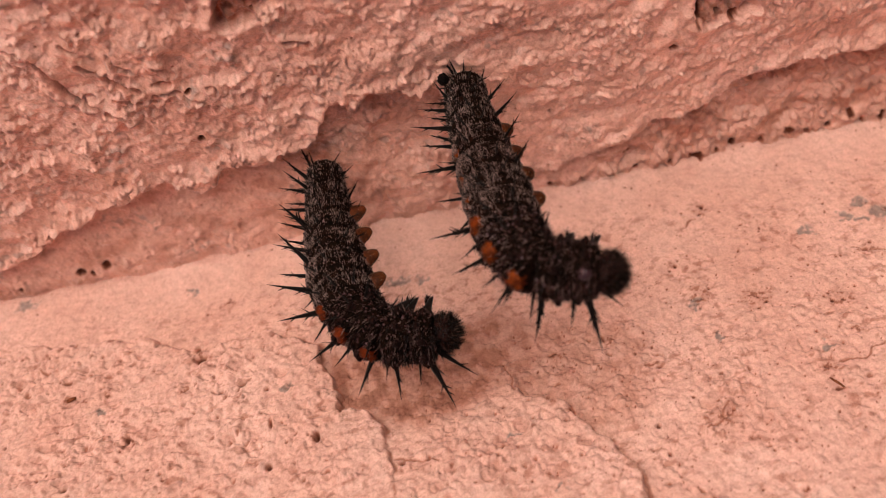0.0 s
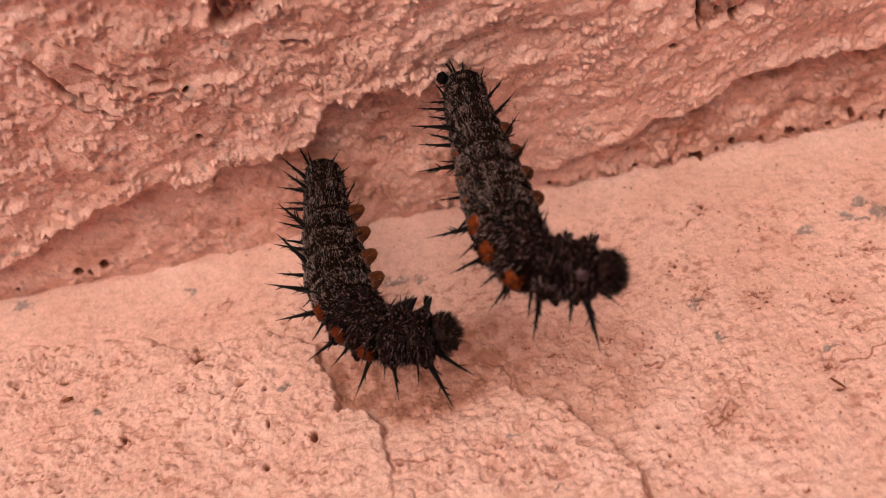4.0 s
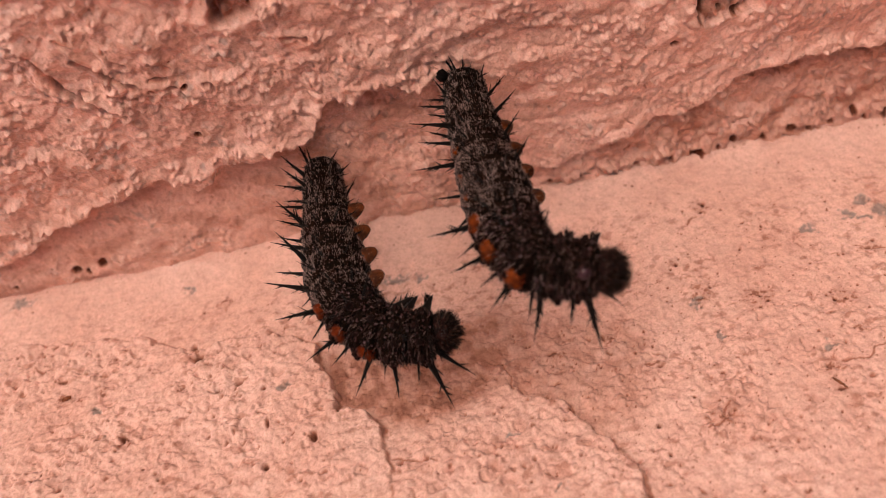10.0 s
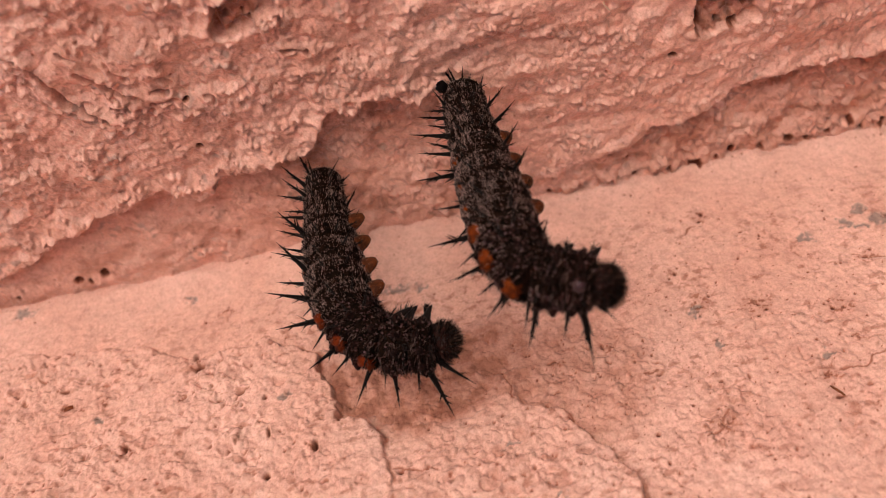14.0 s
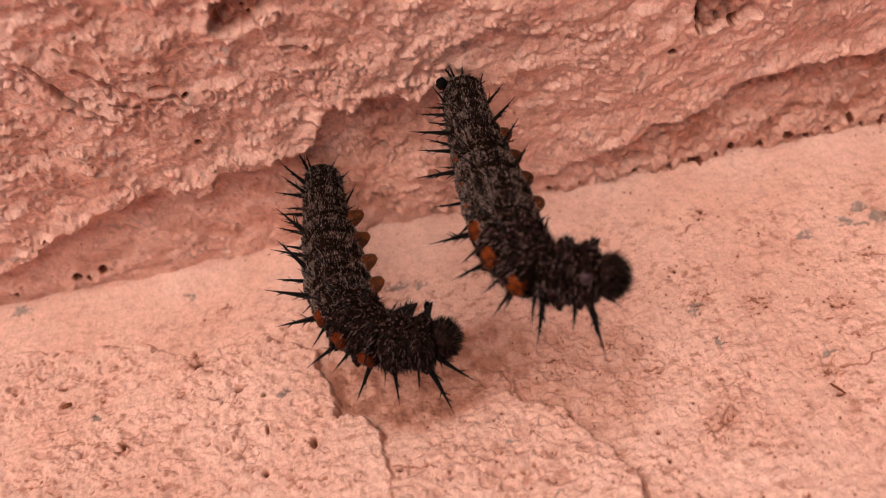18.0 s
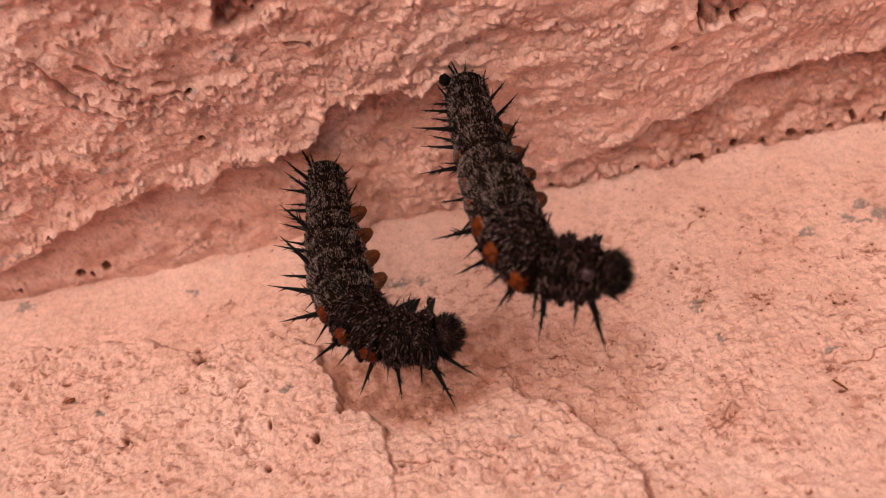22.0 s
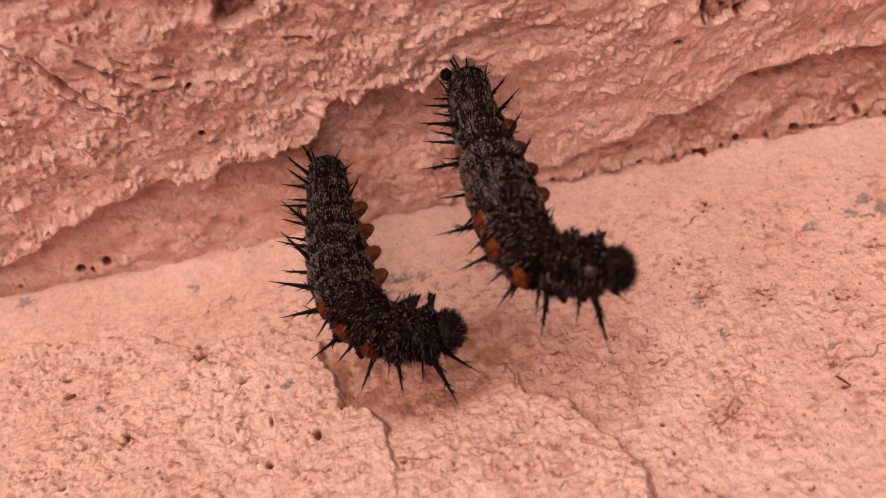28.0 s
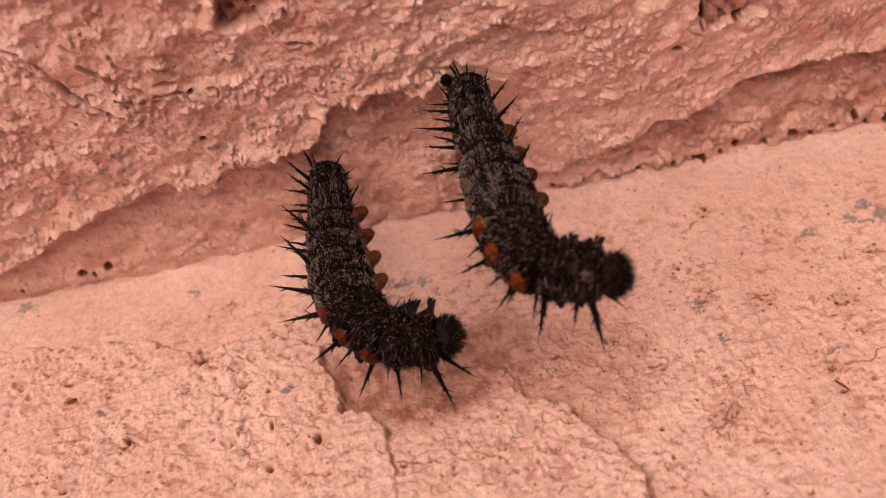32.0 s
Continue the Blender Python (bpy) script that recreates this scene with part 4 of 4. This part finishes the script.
    tagged(part("hairs", bm, M_HAIR_BROWN, head, "bristling brown hairs"), kind="stuff")
    bm = bmesh.new()
    for _ in range(600):
        d = Vector((r.gauss(0, 1), r.gauss(0, 1), r.gauss(0.3, 1))).normalized()
        thorn(bm, Vector((d.x * 1.05, d.y * 1.02, d.z * 0.88)) * hs * 0.95, d + Vector((0, 0, 0.4)), r.uniform(0.5, 1.2) * MM, 0.06 * MM, Vector((0, 0, 0.1 * MM)), 4, 2)
    tagged(part("bristles", bm, M_SPINE, head, "stiff black bristles"), kind="stuff")
    for side in (-1, 1):
        bm = bmesh.new()
        thorn(bm, Vector((-0.7 * hs, side * 0.4 * hs, 0.6 * hs)), Vector((-0.5, side * 0.3, 1)), 0.7 * MM, 0.16 * MM, Vector((0, 0, 0)), 5, 3)
        part("antenna", bm, M_LEG, head, "tiny black antenna")
    chain.append((head, m, p0, p1))
    return root, chain


LEFT_LINE = [(0, -1.6), (-0.35, -4.36), (-0.15, -9.68), (0.01, -15.05), (0.32, -20.27), (0.85, -24.51), (2.3, -28.3), (4.5, -31.1), (7.0, -32.4), (10.7, -33.0), (12.3, -32.75)]
LEFT_SIZE = [2.5, 2.75, 3.15, 3.7, 4.12, 4.0, 3.55, 3.24, 3.2, 2.85, 1.99]
RIGHT_LINE = [(0, -1.9), (-0.4, -6.2), (-0.2, -11.83), (-0.1, -17.54), (0.2, -22.46), (0.24, -26.99), (0.7, -30.7), (2.1, -33.8), (4.5, -34.8), (7.9, -36.0), (9.4, -36.5)]
RIGHT_SIZE = [2.65, 2.9, 3.28, 3.7, 4.05, 4.02, 3.7, 3.27, 3.3, 2.85, 1.94]
LEFT_REAR_SPINES = [(0, -123, -1.0, -100, -55, 1.6), (0, -37, 0.0, -48, -51, 2.5), (0, -21, -0.2, -35, -42, 3.8), (1, -152, 1.3, -128, -39, 3.1), (1, -15, 0.5, -17, -33, 4.8), (2, -9, 1.5, -28, -42, 5.1),
                    (2, 15, -0.6, 5, -16, 4.1), (3, -157, 0.7, -128, -32, 3.2), (3, 16, -0.5, 8, -14, 3.3), (3, 17, 0.6, 8, -13, 4.3)]
LEFT_MIDDLE_SPINES = [(4, -153, 1.7, -125, -36, 2.9), (4, 14, 1.4, 1, -20, 4.2), (4, 15, 0.1, -3, -23, 3.5), (5, -154, 1.4, -119, -41, 2.1), (5, -22, -0.3, -19, -40, 5.4), (5, 15, 0.4, 3, -18, 3.7),
                      (5, 16, 1.6, 2, -19, 4.7), (6, -13, 1.6, -24, -43, 5.7), (6, 20, 1.8, 7, -15, 4.2), (7, -1, 1.6, 6, -23, 5.7), (7, 20, 1.6, 42, 20, 2.0)]
LEFT_FRONT_SPINES = [(8, 12, 0.3, 20, -18, 5.6), (8, 23, 1.6, 50, 18, 2.9), (9, -86, 2.0, 61, 11, 2.9), (9, -33, 2.6, 65, 16, 3.2), (9, 39, 0.0, 35, -9, 5.0), (10, -115, 0.8, -138, 8, 2.3),
                     (10, -27, 1.3, 62, 4, 3.3), (10, 40, -2.9, 50, -1, 3.2), (10, 49, 1.0, 53, 3, 4.9), (11, -53, -0.8, 64, -10, 3.3), (11, -39, 1.4, 65, -3, 3.6), (11, 58, -1.3, 58, -5, 2.3),
                     (11, 58, -0.4, 61, 11, 4.7), (12, -55, -0.4, 66, -4, 3.3), (12, -32, 1.2, 66, -1, 3.6), (12, 48, 2.1, 69, 52, 4.4), (12, 60, -0.7, 60, -3, 3.0), (12, 60, 0.4, 62, 24, 6.5)]
RIGHT_REAR_SPINES = [(0, -129, -0.2, -100, -50, 2.0), (0, -64, -0.3, -77, -58, 2.0), (0, -43, -0.2, -33, -50, 2.6), (0, -27, -0.8, -28, -46, 2.7), (0, 13, -1.1, -22, -38, 3.9), (2, -128, 1.0, -128, -31, 3.8),
                     (2, -6, 0.1, -18, -44, 3.3), (2, -1, 0.3, 22, -12, 3.1), (2, 13, 1.0, 19, -11, 3.9), (3, -64, 1.4, -29, -52, 2.9), (3, 22, -0.2, 15, -20, 2.9)]
RIGHT_MIDDLE_SPINES = [(4, -113, 0.0, -133, -25, 4.4), (4, -71, 2.5, -48, -55, 3.3), (4, -1, -0.2, 21, -15, 5.3), (4, 32, 0.1, 9, -21, 3.4), (4, 32, 1.2, 19, -12, 4.4), (5, -113, 0.8, -122, -35, 4.0),
                       (5, -22, 3.3, -32, -53, 2.9), (5, 12, 3.1, 7, -30, 3.0), (5, 24, 2.7, 21, -11, 5.2), (6, -111, 1.6, -126, -33, 3.7), (6, -55, 3.2, -55, -57, 3.1), (7, -135, 0.1, -108, -43, 2.2),
                       (7, -20, 2.4, -29, -55, 2.7), (7, 32, -1.4, 25, -5, 3.5), (7, 33, 1.8, 53, 24, 3.0)]
RIGHT_FRONT_SPINES = [(8, -52, 2.1, -48, -59, 2.7), (8, 32, -0.2, 30, 0, 5.2), (8, 34, 2.0, 49, 20, 2.8), (9, -140, 0.4, -106, -34, 2.6), (9, 35, 0.4, 38, 0, 4.4), (10, -53, 0.1, 73, 13, 2.9),
                      (10, 29, -2.0, 59, 4, 3.0), (10, 40, 0.5, 57, 3, 4.1), (10, 44, 0.7, 60, 8, 2.8), (10, 64, 3.5, 68, 16, 2.2), (11, -13, 2.0, 76, -1, 3.2), (11, -9, -0.9, 75, -10, 3.0),
                      (11, -3, 0.6, 75, -11, 2.7), (11, 68, -1.3, 67, -4, 5.0), (12, 2, 0.6, 77, 4, 2.9), (12, 52, 2.4, 103, 60, 2.3), (12, 68, -0.9, 68, -1, 3.6), (12, 69, 0.5, 73, 19, 6.2)]
near_wall, near_wall_chain = caterpillar((-13.65, -12.88, 1.0), LEFT_LINE, LEFT_SIZE, 18, 3, "black spiny caterpillar hanging in a J close to the wall", 1.9, 6, M_SPOT_RED, LEFT_REAR_SPINES + LEFT_MIDDLE_SPINES + LEFT_FRONT_SPINES)
outer, outer_chain = caterpillar((7.03, -23.37, 0.0), RIGHT_LINE, RIGHT_SIZE, 28, 8, "black spiny caterpillar hanging curled from the outer soffit coat", 1.9, 5, M_SPOT_ORANGE, RIGHT_REAR_SPINES + RIGHT_MIDDLE_SPINES + RIGHT_FRONT_SPINES)

bm = pad_mesh(0.75 * MM, 0.65 * MM, 0.85 * MM, random.Random(5), 0.1, 0.3)
pellet = part("pellet", bm, M_PELLET, outer, "dark round dropping caught on the tail spines")
pellet.matrix_basis = Matrix.Translation((-2.65 * MM, -2.2 * MM, -2.35 * MM))

collar = outer_chain[12][0]
shield = part("shield", pad_mesh(0.5 * MM, 0.8 * MM, 0.6 * MM, random.Random(6), 0.2, 0.3), M_SHIELD, collar, "smooth purple-brown shield behind the head")
shield.matrix_basis = Matrix.Rotation(radians(-18), 4, "Z") @ Matrix.Translation((2.85 * MM, 0, 0.3 * MM))

# ---- small debris caught on the wall ----
M_HUSK = cuticle_material("brown_husk", (0.14, 0.04, 0.016), (0.30, 0.10, 0.05), 1500, 0.9, 0.05)


def scrap(name, label, x, z, a, b, c, tilt, seed):
    bm = pad_mesh(a * MM, c * MM, b * MM, random.Random(seed), 0.3, 0.5)
    ob = part(name, bm, M_HUSK, None)
    ob.matrix_basis = Matrix.Translation((x * MM, -0.35 * MM, z * MM)) @ Matrix.Rotation(radians(tilt), 4, "Y")
    tagged(ob, label, "debris")


scrap("husk", "small brown husk stuck to the painted wall", 42.3, -41.4, 0.2, 0.9, 0.14, 148, 1)
scrap("dirt_clump", "crumbly dark brown dirt clump on the wall", -52.9, -20.7, 0.4, 0.6, 0.2, 80, 2)

M_FIBRE = hair_material("pale_fibre", [(0.0, (0.55, 0.36, 0.26)), (1.0, (0.62, 0.42, 0.31))])
bm = bmesh.new()
thorn(bm, Vector((0, 0, 0)), Vector((0.05, 0.9, -0.4)), 0.9 * MM, 0.12 * MM, Vector((0.75, 0.35, -0.1)) * MM, 6, 12, 0.2)
fibre = part("plant_fibre", bm, M_FIBRE, None)
fibre.matrix_basis = Matrix.Translation((25.8 * MM, -31.7 * MM, -0.5 * MM))
tagged(fibre, "short pale curled plant fibre stuck to the soffit", "fibre")

# ---- movement: seconds, swing of the lower body, nod of the front end, in degrees ----
OUTER_SWING = [(0, 0.3, -0.4), (1, 0.2, -0.3), (2, -0.2, -1.1), (2.5, -1.0, -0.6), (3, -0.8, -0.1), (3.5, -0.5, 0.1), (5.5, 0.3, -1.1), (6.5, 0.6, -1.1),
               (8, 0.5, -1.0), (8.5, 0.3, -0.6), (9, -0.7, -0.7), (10, 0.0, 0.0), (11, 0.4, -1.4), (11.5, -0.7, -0.6), (12.5, -0.1, -0.7), (13, -2.1, -0.1),
               (13.5, -0.7, -3.2), (14, -0.1, -4.7), (14.5, 1.0, -4.1), (16.5, 0.3, -0.3), (17.5, 0.6, 0.9), (19, 0.5, -0.1), (20, 0.1, -0.9), (21, 0.6, -1.1),
               (22, 0.4, 0.1), (22.5, 0.2, -0.7), (23, -1.1, 0.9), (24, 0.8, -1.4), (25, 0.2, -1.5), (27.5, 0.8, -0.8), (29, 0.3, -0.5), (30, 0.6, -1.1), (32, 0.3, -1.2)]
INNER_SWING = [(0, -0.3, 0.8), (1.5, 0.1, -0.2), (3, -0.6, 0.3), (5.5, -0.2, 0.1), (7, -0.4, 0.7), (9, -0.2, 0.1), (11, 0, -0.4), (11.5, -0.5, 0.9), (12.5, -0.4, 0.1),
               (13, -0.8, 0.7), (13.5, -0.1, -0.1), (14.5, -0.4, 0.6), (16.5, 0, -0.5), (19, 0, -0.1), (21.5, -0.5, 0.3), (22, 0, -0.4), (23.5, -0.6, 0.5), (25.5, -0.3, 0.4),
               (28, -0.4, 0.7), (30, -0.5, 0.4), (32, -0.6, -0.1)]


def motions():
    for chain, swing in ((outer_chain, OUTER_SWING), (near_wall_chain, INNER_SWING)):
        rows = [[] for _ in chain]
        for t, body, nod in swing:
            angle, at = 0.0, chain[4][2].copy()
            for k in range(4, len(chain)):
                angle += body / 4 if k < 8 else 0
                angle += nod / 4 if 9 <= k <= 12 else 0
                spin = Matrix.Rotation(radians(-angle), 4, "Y")
                seg, m, p0, p1 = chain[k]
                rows[k].append((t, Matrix.Translation(at) @ spin @ Matrix.Translation(-p0) @ m))
                at = at + spin.to_3x3() @ (p1 - p0)
        for k in range(4, len(chain)):
            walk(chain[k][0], rows[k])


motions()
